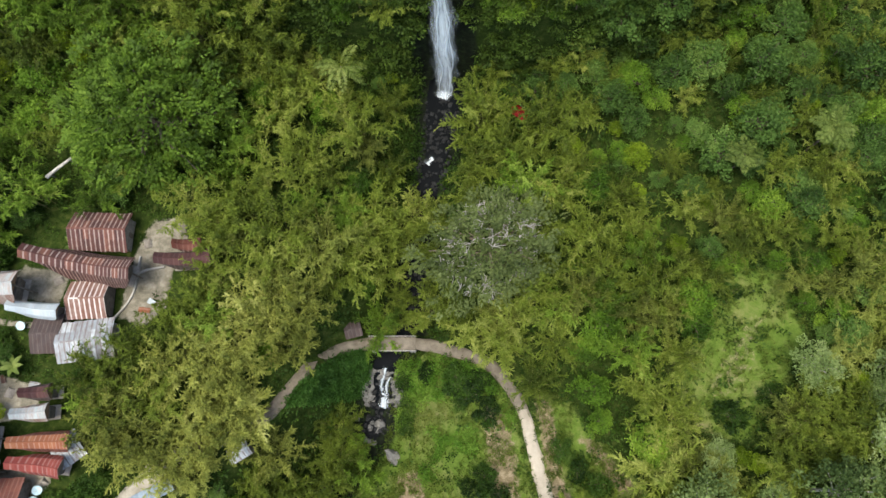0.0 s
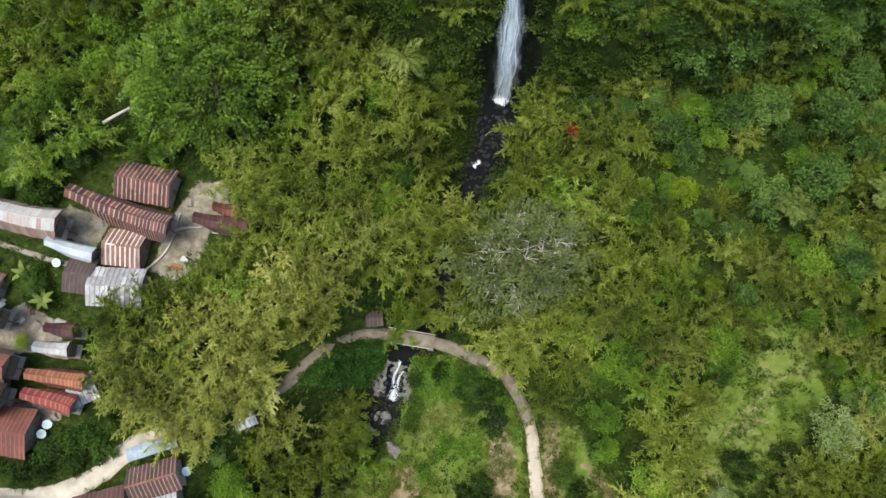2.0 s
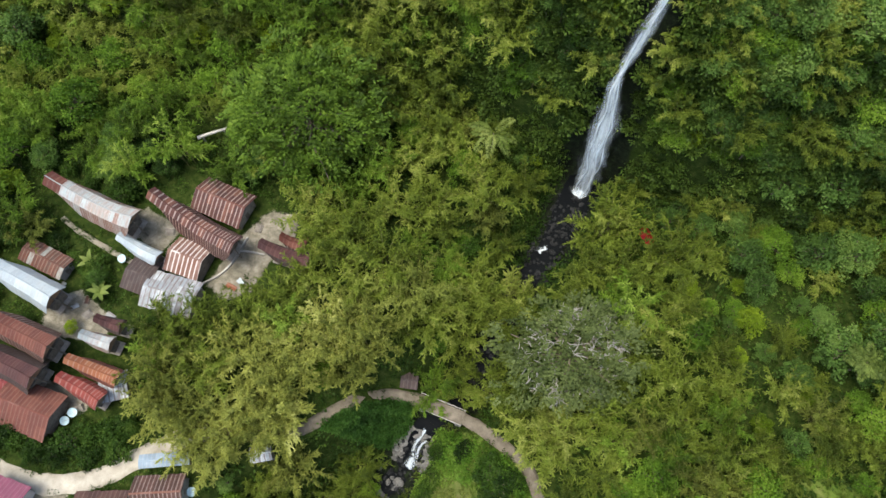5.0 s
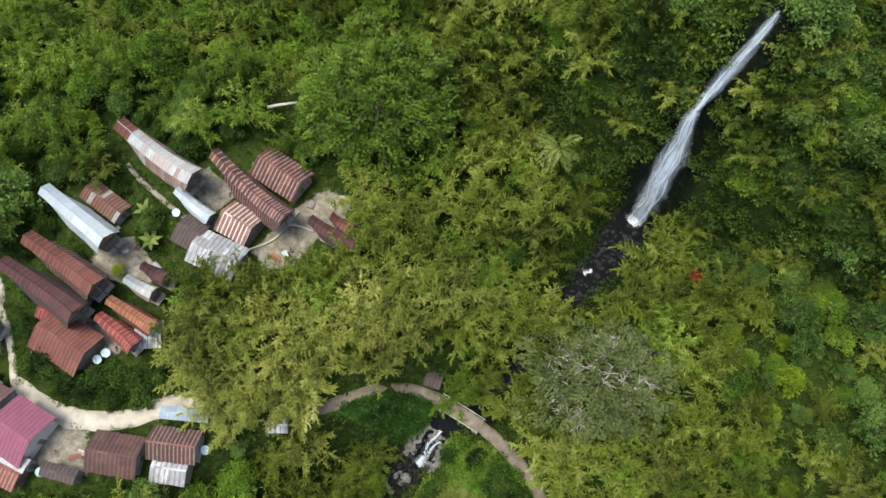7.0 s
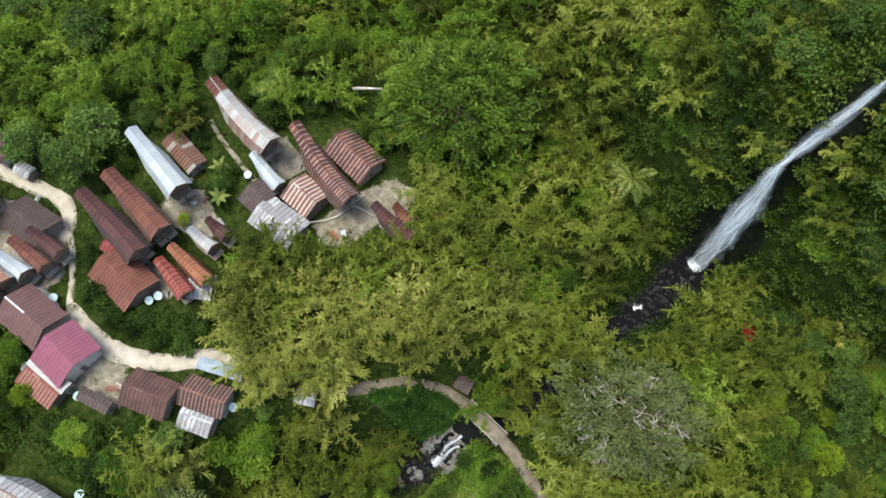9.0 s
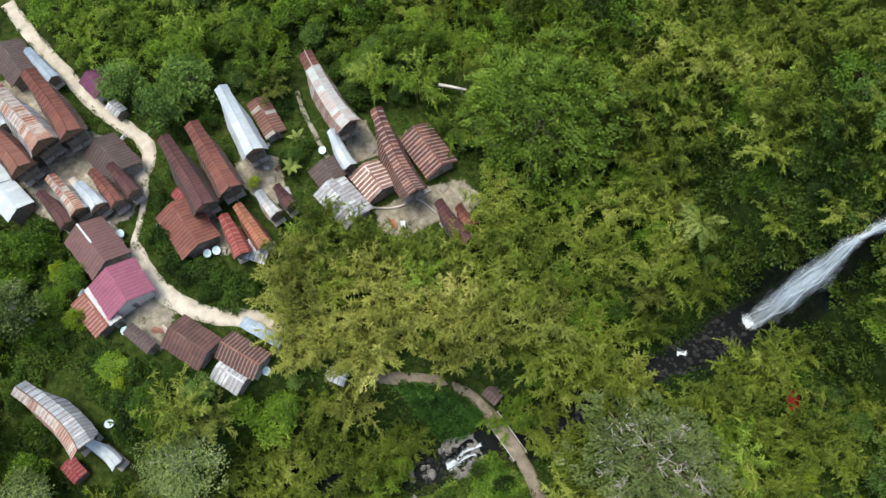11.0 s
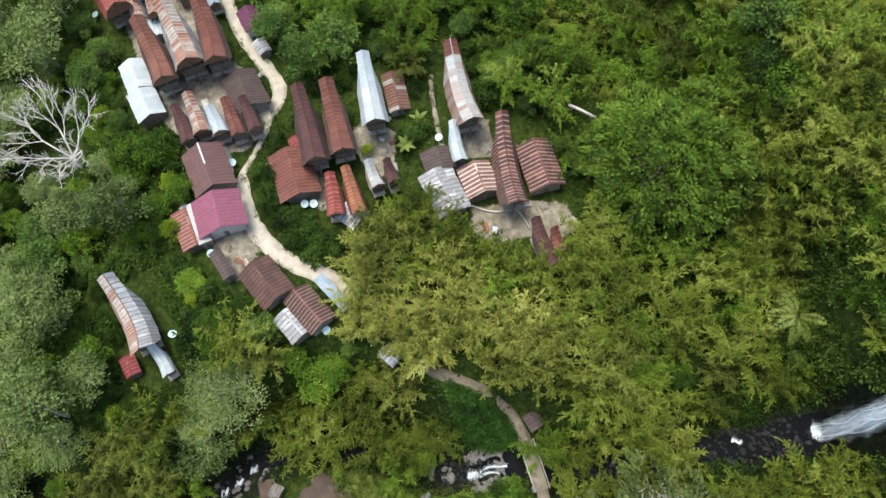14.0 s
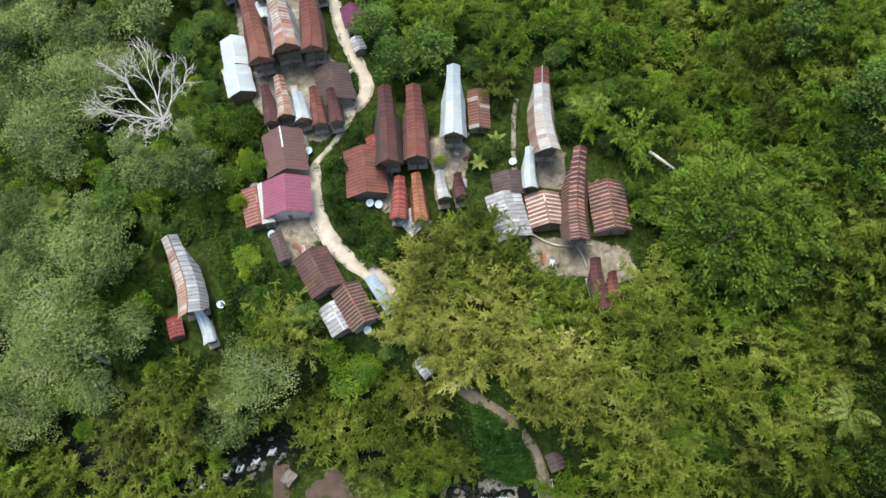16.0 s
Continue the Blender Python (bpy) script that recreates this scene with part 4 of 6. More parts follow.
for i in range(520):
    if i >= 450:
        k = rng.random()
        x, y = -12.2 - 3.5 * max(0.0, k - 0.5) + rng.uniform(-2.6, 2.6), 9.5 - 11.0 * k
    elif i < 380:
        k = rng.random()
        j = int(k * 3.999)
        p = np.array(BED[1 + j]) + (np.array(BED[2 + j]) - np.array(BED[1 + j])) * rng.random()
        x, y = p[0] + rng.uniform(-3.4, 3.4), p[1]
    else:
        p = np.array(BED[11 + i % 4]) + (np.array(BED[12 + i % 4]) - np.array(BED[11 + i % 4])) * rng.random()
        x, y = p[0] + rng.uniform(-2.6, 2.6), p[1] + rng.uniform(-2, 2)
    m = pose(x, y, max(surface(x, y) + 0.15, stream(x, y)[1] + 0.4), rng.uniform(0, 40), rng.uniform(0, 40), rng.uniform(0, 360)) @ Matrix.Scale(rng.uniform(0.22, 0.7), 4)
    me, at = shapes[i % 4], len(v)
    v += [tuple(m @ q.co) for q in me.vertices]
    f += [tuple(at + k for k in q.vertices) for q in me.polygons]
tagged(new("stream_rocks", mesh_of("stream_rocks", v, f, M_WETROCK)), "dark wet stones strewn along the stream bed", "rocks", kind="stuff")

# ---- bridge ----
deck_z = float(next(p[2] for p in LINES[0][3] if p[0] < -9.5 and p[1] > 12))
bridge = tagged(new("bridge"), "small concrete road bridge with pale railings over the stream", "bridge")
bridge.location = (-9.8, 15.9, deck_z)
bm = bmesh.new()
block(bm, (-4.6, -1.3, -0.75), (4.6, 1.3, -0.12), 0.05)
part("deck", bm, M_TRACK, bridge)
for sx in (-1, 1):
    bm = bmesh.new()
    block(bm, (sx * 4.0 - 0.6, -1.28, -5.5), (sx * 4.0 + 0.6, 1.28, -0.77), 0.05)
    part("abutment", bm, M_CONCRETE, bridge)
for sy in (-1, 1):
    bm = bmesh.new()
    block(bm, (-4.6, sy * 1.42 - 0.06, 0.5), (4.6, sy * 1.42 + 0.06, 0.62), 0.02)
    rail = part("railing", bm, M_CONCRETE, bridge)
    for i in range(6):
        bm = bmesh.new()
        block(bm, (-4.4 + i * 1.76 - 0.06, sy * 1.42 - 0.05, -0.32), (-4.4 + i * 1.76 + 0.06, sy * 1.42 + 0.05, 0.5), 0.02)
        part("railing_post", bm, M_CONCRETE, rail)


# ---- houses ----
def sheet(name, corner, mat, parent, lift=0.0, label=""):
    """One roofing sheet over the unit square of corner(s, t) -> (point, u, v), two cells each way, with a turned-down edge."""
    top, uvs = [], []
    for j in range(3):
        for i in range(3):
            p, u, w = corner(i / 2, j / 2)
            top.append((p[0], p[1], p[2] + lift * (1 - j / 2) + 0.02))
            uvs.append((u, w))
    ring = [0, 1, 2, 5, 8, 7, 6, 3]
    low = [(top[k][0], top[k][1], top[k][2] - 0.06) for k in ring]
    f = [(j * 3 + i, j * 3 + i + 1, j * 3 + i + 4, j * 3 + i + 3) for j in range(2) for i in range(2)]
    f += [(ring[k], 9 + k, 9 + (k + 1) % 8, ring[(k + 1) % 8]) for k in range(8)]
    return part_of(name, mesh_of(name, top + low, f, mat, False, uvs + [uvs[k] for k in ring]), parent, label)


def lofted(rings, mat, name):
    """A skin through open rings of equal length, doubled to a slab 8 cm thick."""
    n = len(rings[0])
    v = [p for r in rings for p in r] + [(p[0], p[1], p[2] - 0.08) for r in rings for p in r]
    m = len(rings) * n
    f = []
    for i in range(len(rings) - 1):
        for k in range(n - 1):
            a = i * n + k
            f += [(a, a + 1, a + n + 1, a + n), (m + a, m + a + n, m + a + n + 1, m + a + 1)]
        for k in (0, n - 1):
            a = i * n + k
            f.append((a, a + n, m + a + n, m + a))
    for i in (0, len(rings) - 1):
        f += [(i * n + k, i * n + k + 1, m + i * n + k + 1, m + i * n + k) for k in range(n - 1)]
    return mesh_of(name, v, f, mat)


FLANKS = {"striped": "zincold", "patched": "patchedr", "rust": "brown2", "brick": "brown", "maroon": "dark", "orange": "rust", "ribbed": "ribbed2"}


def tongkonan(row, seed):
    """A house or rice barn on piles with a saddle roof that sweeps up at both ends."""
    bx, by, fx, fy, g, a, s, hm, hb, hf, style = row
    rnd = random.Random(seed)
    length = math.hypot(fx - bx, fy - by)
    big = length > 12
    word = "house" if big else "rice barn"
    top = tagged(new("saddle_roof_house" if big else "rice_barn"), f"wooden {word} on piles, {ROOF_WORDS[style]} saddle roof",
                 "house" if big else "barn", "saddle-roofed houses" if big else "rice barns")
    g = min(surface((bx + fx) / 2, (by + fy) / 2), surface(fx, fy) + 0.4)
    top.matrix_world = pose((bx + fx) / 2, (by + fy) / 2, g, 0, 0, math.degrees(math.atan2(fy - by, fx - bx)))

    def ridge(u):
        e = 2 * u - 1
        return hm + ((hb if e < 0 else hf) - hm) * abs(e) ** 1.8

    def half(u):
        return 0.9 * a * (0.74 + 0.26 * u)

    def skirt(u):
        return 0.5 * s * smooth(0.08, 0.34, u) * smooth(1.04, 0.88, u)

    def crown(u, t):
        """t from 0 at the ridge to 1 at the fold."""
        w = half(u)
        return (u - 0.5) * length, w * t, ridge(u) - 0.56 * w * t + 0.03 * w * math.sin(math.pi * t)

    def flank(u, t):
        x, y, z = crown(u, 1.0)
        w = skirt(u)
        return x, y + w * t, z - 2.3 * w * t + 0.1 * w * math.sin(math.pi * t)

    rings = []
    for i in range(25):
        u = i / 24
        side = [crown(u, k / 3) for k in range(4)] + [flank(u, k / 2) for k in (1, 2)]
        rings.append([(x, -y, z - 0.05) for x, y, z in side[:0:-1]] + [(x, y, z - 0.05) for x, y, z in side])
    roof = part_of("roof", lofted(rings, M_EAVES, "roof"), top)
    n = max(5, round(length / 1.25))
    for sgn in (-1, 1):
        for i in range(n):
            u0, u1 = i / n - 0.004, (i + 1) / n + 0.004

            def patch(p, q, sgn=sgn, u0=u0, u1=u1):
                u = min(1, max(0, u0 + (u1 - u0) * (p if sgn < 0 else 1 - p)))
                x, y, z = crown(u, q * 1.02)
                return (x, sgn * y, z), u * length, q * half(u)
            sheet("roof_sheet", patch, ROOFS["rust" if style == "patched" and i < 2 and big else "zincold" if style == "halved" and sgn > 0 else style], roof, 0.008 + rnd.random() * 0.012)
        lo, hi = 0.12, 1.0
        m = max(4, round(n * 0.85))
        for i in range(m):
            u0, u1 = lo + (hi - lo) * i / m - 0.004, lo + (hi - lo) * (i + 1) / m + 0.004
            if skirt((u0 + u1) / 2) < 0.1:
                continue

            def patch(p, q, sgn=sgn, u0=u0, u1=u1):
                u = u0 + (u1 - u0) * (p if sgn < 0 else 1 - p)
                x, y, z = flank(u, q * (1.02 + 0.02 * (i * 7 % 5)))
                return (x, sgn * y, z), u * length, 2 + q * skirt(u)
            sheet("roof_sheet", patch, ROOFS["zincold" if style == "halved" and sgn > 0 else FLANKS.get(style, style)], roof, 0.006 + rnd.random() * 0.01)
    v, f = [], []
    tube(v, f, [(crown(i / 16, 0)[0], 0, crown(i / 16, 0)[2] + 0.07) for i in range(17)], [0.11] * 17, 6)
    part_of("ridge_cap", mesh_of("ridge_cap", v, f, M_PALEWOOD if style == "striped" else ROOFS[style], True, [(0, 0)] * len(v)), roof)

    # body on piles
    w, half_len = a * 0.7 + s * 0.2, length * 0.3
    low, high = (1.7 if big else 1.5), hm - 0.62 * a - 0.72 * s + 0.1
    high = max(high, low + 1.0)
    cx = 0.03 * length
    bm = bmesh.new()
    v8 = [bm.verts.new((cx + sx * half_len * (1.0 if z == low else 1.04), sy * w * (0.86 if z == low else 1.04), z)) for z in (low, high) for sx, sy in ((-1, -1), (1, -1), (1, 1), (-1, 1))]
    for q in ((0, 1, 2, 3), (7, 6, 5, 4), (0, 4, 5, 1), (1, 5, 6, 2), (2, 6, 7, 3), (3, 7, 4, 0)):
        bm.faces.new([v8[k] for k in q])
    bmesh.ops.bevel(bm, geom=bm.edges[:], offset=0.05, segments=1, affect="EDGES")
    body = part("body", bm, M_WOOD, top)
    bm = bmesh.new()
    block(bm, (cx - half_len - 0.3, -w - 0.15, low - 0.22), (cx + half_len + 0.9, w + 0.15, low - 0.02), 0.03)
    part("floor_platform", bm, M_PALEWOOD, top)
    for end, sx in (("front", 1), ("back", -1)):
        bm = bmesh.new()
        x = cx + sx * (half_len * 1.04 + 0.35)
        u = x / length + 0.5
        sides = [(crown(u, 0.5)[1], crown(u, 0.5)[2]), (crown(u, 1)[1], crown(u, 1)[2]), (flank(u, 0.92)[1], flank(u, 0.92)[2])]
        pts = [(x, 0, ridge(u) - 0.25)] + [(x, y, z - 0.25) for y, z in sides] + [(x, -y, z - 0.25) for y, z in sides[::-1]]
        fr = [bm.verts.new(p) for p in pts]
        bk = [bm.verts.new((p[0] - sx * 0.1, p[1], p[2])) for p in pts]
        bm.faces.new(fr), bm.faces.new(bk[::-1])
        for k in range(7):
            bm.faces.new((fr[k], bk[k], bk[(k + 1) % 7], fr[(k + 1) % 7]))
        bmesh.ops.recalc_face_normals(bm, faces=bm.faces[:])
        part("gable_panel", bm, M_GABLE, top, "brown carved gable panel")
    for i in range(4):
        for sy in (-1, 1):
            v, f = [], []
            x = cx - half_len + 0.3 + i * (2 * half_len - 0.6) / 3
            tube(v, f, [(x, sy * w * 0.8, -0.6), (x, sy * w * 0.8, low - 0.2)], [0.17, 0.15], 8)
            part_of("post", mesh_of("post", v, f, M_PALEWOOD), top)
    if big:
        for sx in (-1, 1):
            x = sx * length * 0.41
            v, f = [], []
            tube(v, f, [(x, 0, -0.6), (x, 0, ridge(x / length + 0.5) - 0.3)], [0.16, 0.12], 8)
            part_of("end_pillar", mesh_of("end_pillar", v, f, M_WOOD), top)
    return top


def gable_house(row, seed):
    """A plain house or shed with two slopes of roofing sheets."""
    ax, ay, bx, by, g, h, eh, w, style = row
    rnd = random.Random(seed)
    length = math.hypot(bx - ax, by - ay)
    big = length > 6.5
    top = tagged(new("house" if big else "shed"), f"plank-walled {'house' if big else 'shed'} with {ROOF_WORDS[style]} gable roof", "house" if big else "shed")
    g = surface((ax + bx) / 2, (ay + by) / 2)
    top.matrix_world = pose((ax + bx) / 2, (ay + by) / 2, g, 0, 0, math.degrees(math.atan2(by - ay, bx - ax)))
    ww, wl_ = w * 0.82, length / 2 * (0.78 if style == "pink" else 0.88)
    wall_h = h - (h - eh) * 0.82 - 0.12
    bm = bmesh.new()
    pts = [(-ww, -0.6), (ww, -0.6), (ww, wall_h), (0, h - 0.14), (-ww, wall_h)]
    fr = [bm.verts.new((wl_, y, z)) for y, z in pts]
    bk = [bm.verts.new((-wl_, y, z)) for y, z in pts]
    bm.faces.new(fr), bm.faces.new(bk[::-1])
    for k in range(5):
        bm.faces.new((fr[k], bk[k], bk[(k + 1) % 5], fr[(k + 1) % 5]))
    bmesh.ops.recalc_face_normals(bm, faces=bm.faces[:])
    part("wall", bm, M_PLASTER if style in ("pink", "purple") else (M_PALEWOOD if rnd.random() < 0.5 else M_WOOD), top)
    bm = bmesh.new()
    block(bm, (wl_, -0.45, 0.05), (wl_ + 0.05, 0.45, min(2.0, wall_h - 0.1)), 0.015)
    part("door", bm, M_WOOD, top, "dark plank door")
    if big:
        for sy in (-1, 1):
            for x in (-wl_ * 0.5, wl_ * 0.5):
                bm = bmesh.new()
                block(bm, (x - 0.5, sy * ww - 0.04, 1.0), (x + 0.5, sy * ww + 0.04, min(2.0, wall_h - 0.15)), 0.015)
                part("window", bm, M_WOOD, top, "closed wooden window shutter")

    def slope(u, t, sgn):
        return (u - 0.5) * length, sgn * w * t, h - (h - eh) * t + 0.05 * math.sin(math.pi * t)
    rings = [[(x, y, z - 0.05) for x, y, z in [slope(u, k / 3, -1) for k in (3, 2, 1, 0)] + [slope(u, k / 3, 1) for k in (1, 2, 3)]] for u in (0, 0.5, 1)]
    roof = part_of("roof", lofted(rings, M_WOOD, "roof"), top)
    n = max(3, round(length / 0.95))
    tiers = 2 if w > 3.0 else 1
    for sgn in (-1, 1):
        for tier in range(tiers):
            for i in range(n):
                t0, t1 = tier / tiers, (tier + 1) / tiers + (0.03 if tier == tiers - 1 else 0.05)
                t1 += rnd.uniform(0, 0.05)
                u0, u1 = i / n - 0.003, (i + 1) / n + 0.003

                def patch(p, q, sgn=sgn, u0=u0, u1=u1, t0=t0, t1=t1):
                    u, t = u0 + (u1 - u0) * (p if sgn < 0 else 1 - p), t0 + (t1 - t0) * q
                    return slope(u, t, sgn), u * length, t * w
                sheet("roof_sheet", patch, ROOFS[style], roof, 0.03 * (tiers - tier) + rnd.random() * 0.03)
    bm = bmesh.new()
    block(bm, (-length / 2, -0.16, h + 0.02), (0.0 if style == "maroonh" else length / 2, 0.16, h + 0.1), 0.03)
    cap = {"maroonh": ROOFS["zinc"], "ribbed": ROOFS["brick"], "brown2": ROOFS["brick"]}.get(style, ROOFS[style])
    me = bpy.data.meshes.new("ridge_cap")
    bm.to_mesh(me), bm.free()
    me.uv_layers.new(name="UVMap")
    me.materials.append(cap)
    part_of("ridge_cap", me, roof)
    return top


for i, row in enumerate(TONGKONAN):
    tongkonan(row, i)
for i, row in enumerate(GABLES):
    gable_house(row, 100 + i)

# ---- plants ----
HOUSE_SPOTS = []
for row in TONGKONAN:
    for k in range(5):
        t = k / 4
        HOUSE_SPOTS.append((*cast(row[0] + (row[2] - row[0]) * t, row[1] + (row[3] - row[1]) * t, row[4] + row[7]), row[5] + row[6] + 0.5))
        HOUSE_SPOTS.append((row[0] + (row[2] - row[0]) * t, row[1] + (row[3] - row[1]) * t, row[5] + 1.0))
for row in GABLES:
    for k in range(4):
        t = k / 3
        HOUSE_SPOTS.append((*cast(row[0] + (row[2] - row[0]) * t, row[1] + (row[3] - row[1]) * t, row[4] + row[5]), row[7] + 0.5))
HOUSE_SPOTS = np.array(HOUSE_SPOTS)
SHOWN_ROAD = np.array([(x, y, w) for (x, y, z), w in zip(ROAD_PTS, ROAD_W) if not (-46 < x < -29.5 and y > -9)])
OPEN = YARDS[:4] + MEADOWS + [GULLY, POOL, BANK] + PADDIES + [[(-138.3, -39.5), (-132.2, -31.0), (-105.7, -17.5), (-91.2, -15.1), (-86.9, -30.6), (-100.4, -36.1), (-131.3, -41.6)]]


def clear_of(x, y, r, houses=True):
    """How far a crown seen over that spot keeps from houses, roads and open ground."""
    d = float((np.hypot(HOUSE_SPOTS[:, 0] - x, HOUSE_SPOTS[:, 1] - y) - HOUSE_SPOTS[:, 2]).min()) if houses else 99.0
    d = min(d, float((np.hypot(SHOWN_ROAD[:, 0] - x, SHOWN_ROAD[:, 1] - y) - SHOWN_ROAD[:, 2]).min()))
    if d > r * 0.5:
        d = min([d] + [edge_gap(x, y, p) for p in OPEN])
    return d


def leaf_mesh(name, base, tip, wide, mat, diamond, face=None):
    """Leaves from their feet to their tips, as slim triangles or as folded diamonds; face: the way out of the spray that each one turns to."""
    n = len(base)
    along_ = tip - base
    side = np.cross(along_, np.random.normal(size=(n, 3)) * (0.6 if face is None else 0.3) + (np.array((0, 0, 1.0)) if face is None else face))
    side /= np.linalg.norm(side, axis=1, keepdims=True) + 1e-9
    side *= wide[:, None] / 2
    me = bpy.data.meshes.new(name)
    if diamond:
        mid = base + along_ * 0.5 + np.array((0, 0, 1.0)) * np.linalg.norm(along_, axis=1, keepdims=True) * 0.08
        pts = np.stack([base, mid - side, tip, mid + side], 1).reshape(-1, 3)
        idx, loop = np.arange(4 * n), 4
    else:
        pts = np.stack([base - side, base + side, tip], 1).reshape(-1, 3)
        idx, loop = np.arange(3 * n), 3
    me.vertices.add(len(pts))
    me.vertices.foreach_set("co", pts.astype(np.float32).ravel())
    me.loops.add(len(idx))
    me.loops.foreach_set("vertex_index", idx.astype(np.int32))
    me.polygons.add(n)
    me.polygons.foreach_set("loop_start", (np.arange(n) * loop).astype(np.int32))
    me.materials.append(mat)
    me.update(calc_edges=True)
    return me


def bamboo_meshes(seed, mat):
    """A clump of arching culms with feathery sprays."""
    r = np.random.RandomState(seed)
    np.random.seed(seed)
    v, f, base, tip, wide, face = [], [], [], [], [], []
    for c in range(21):
        a, lean, tall = c * 2.39996 + r.normal() * 0.3, 5.4 * math.sqrt((c + r.rand()) / 21), r.uniform(7.6, 12.6)
        foot = np.array((math.cos(a), math.sin(a), 0)) * r.uniform(0.1, 1.3)
        out = np.array((math.cos(a + r.normal() * 0.25), math.sin(a + r.normal() * 0.25), 0))
        tall -= lean * 0.45

        def point(t):
            return foot + out * lean * t ** 2.1 + np.array((0, 0, tall * (t - 0.34 * t ** 3.2 * lean / 5.4)))
        line_ = [point(t) for t in np.linspace(0, 1, 7)]
        tube(v, f, [tuple(p) for p in line_[::2]], np.linspace(0.08, 0.015, 4), 3)
        for t in np.linspace(0.44, 1.0, 10):
            p, q = point(t), point(min(1.0, t + 0.05)) - point(t - 0.05)
            q /= np.linalg.norm(q)
            for b in range(3):
                w = r.normal(size=3) * (0.8, 0.8, 0.3) + out * 0.35 + q * 0.6
                w /= np.linalg.norm(w)
                reach = r.uniform(0.8, 1.75) * (1.25 - 0.6 * t)
                for k in range(10):
                    s = (k + r.rand()) / 10
                    at = p + w * reach * s + np.array((0, 0, -0.35 * s * s * reach))
                    d = w + r.normal(size=3) * 0.5 + np.array((0, 0, -0.38))
                    d /= np.linalg.norm(d)
                    base.append(at), tip.append(at + d * r.uniform(0.3, 0.6)), wide.append(r.uniform(0.12, 0.19))
                    face.append(w * (0.4 + s) + out * 0.25 + np.array((0, 0, 0.65)))
    return mesh_of("culm", v, f, M_CULM), leaf_mesh("crown", np.array(base), np.array(tip), np.array(wide), mat, False, np.array(face))


def tree_meshes(seed, mat, radius, tall, lobes, per_lobe, leaf, bark, flat=0.7, limbs_out=0.8, star=False):
    """A trunk with limbs to each lobe of an uneven crown of single leaves."""
    r = np.random.RandomState(seed)
    np.random.seed(seed)
    v, f, base, tip, wide, face = [], [], [], [], [], []
    bole = tall * 0.45
    tube(v, f, [(0, 0, -0.8), (0.1, 0.05, bole * 0.5), (0.15, -0.1, bole), (0.1, 0, tall * 0.75)], [radius * 0.075, radius * 0.06, radius * 0.05, radius * 0.02], 8)
    centres, f1, f2 = [], r.uniform(0, 6.3), r.uniform(0, 6.3)
    for i in range(lobes):
        a, d = i * 2.39996 + r.normal() * 0.2, math.sqrt((i + 0.5) / lobes) * radius * r.uniform(0.82, 1.08) * (1 + 0.16 * math.sin(2 * i * 2.39996 + f1) + 0.12 * math.sin(5 * i * 2.39996 + f2))
        z = tall - radius * flat * (d / radius) ** 2 * r.uniform(0.7, 1.1) + r.normal() * (0.15 if star else 0.11) * radius
        centres.append(np.array((d * math.cos(a), d * math.sin(a), z)))
    for i in range(lobes // 3):
        a = r.uniform(0, 2 * np.pi)
        d = radius * r.uniform(0.5, 0.9)
        centres.append(np.array((d * math.cos(a), d * math.sin(a), tall - radius * flat * r.uniform(0.7, 1.2))))
    for i, c in enumerate(centres):
        if i % 2 == 0:
            m = np.array((0.1, 0, bole + 0.25 * (c[2] - bole)))
            bend = (m + c) / 2 + np.array((0, 0, (-0.04 if star else 0.12) * radius)) + r.normal(size=3) * 0.05 * radius
            tube(v, f, [tuple(m), tuple(bend), tuple(c + np.array((0, 0, limbs_out * 0.2)))], [radius * 0.03, radius * 0.02, radius * 0.008], 5)
        size = radius * r.uniform(0.2, 0.34)
        n = int(per_lobe * (size / radius / 0.27) ** 2)
        w = r.normal(size=(n, 3)) * (1, 1, 0.8) + (0, 0, 0.45)
        w /= np.linalg.norm(w, axis=1, keepdims=True)
        if star:
            pick = r.randint(0, max(1, n // 17), n)
            hubs = w[pick]
            way = hubs * 0.5 + np.array((c[0], c[1], 0.0)) / radius * 0.8 + r.normal(size=(n, 3))[pick] * (0.5, 0.5, 0.2)
            way /= np.linalg.norm(way, axis=1, keepdims=True)
            across = np.cross(way, (0.0, 0.0, 1.0)) * r.choice((-1.0, 1.0), n)[:, None]
            run = r.uniform(0, 1, n)[:, None]
            at = c + hubs * size * 0.9 + way * 2.1 * (run - 0.3) + across * 0.5 * (1 - 0.75 * run) * r.uniform(0.2, 1.0, n)[:, None] + np.array((0, 0, -0.5)) * run ** 2
            d = way * 0.8 + across * 0.7 + r.normal(size=(n, 3)) * 0.2
            face.append(np.array((0, 0, 0.9)) + across * 0.35 + hubs * 0.35)
        else:
            at = c + w * size * (r.uniform(0.55, 1.05, n))[:, None]
            d = w * 0.6 + r.normal(size=(n, 3)) * 0.6 + (0, 0, -0.15)
            face.append(w + (0, 0, 0.4))
        d /= np.linalg.norm(d, axis=1, keepdims=True)
        ln = leaf * r.uniform(0.7, 1.35, n)
        base.append(at), tip.append(at + d * ln[:, None]), wide.append(ln * r.uniform(0.42, 0.62, n))
    return mesh_of("trunk", v, f, bark, True), leaf_mesh("crown", np.concatenate(base), np.concatenate(tip), np.concatenate(wide), mat, True, np.concatenate(face))


def plant(name, parts, label, category, group=""):
    top = tagged(new(name), label, category, group)
    for me in parts:
        ob = part_of(me.name.split(".")[0], me, top)
        if ob.name.startswith("culm"):
            tagged(ob, kind="stuff")
    return top


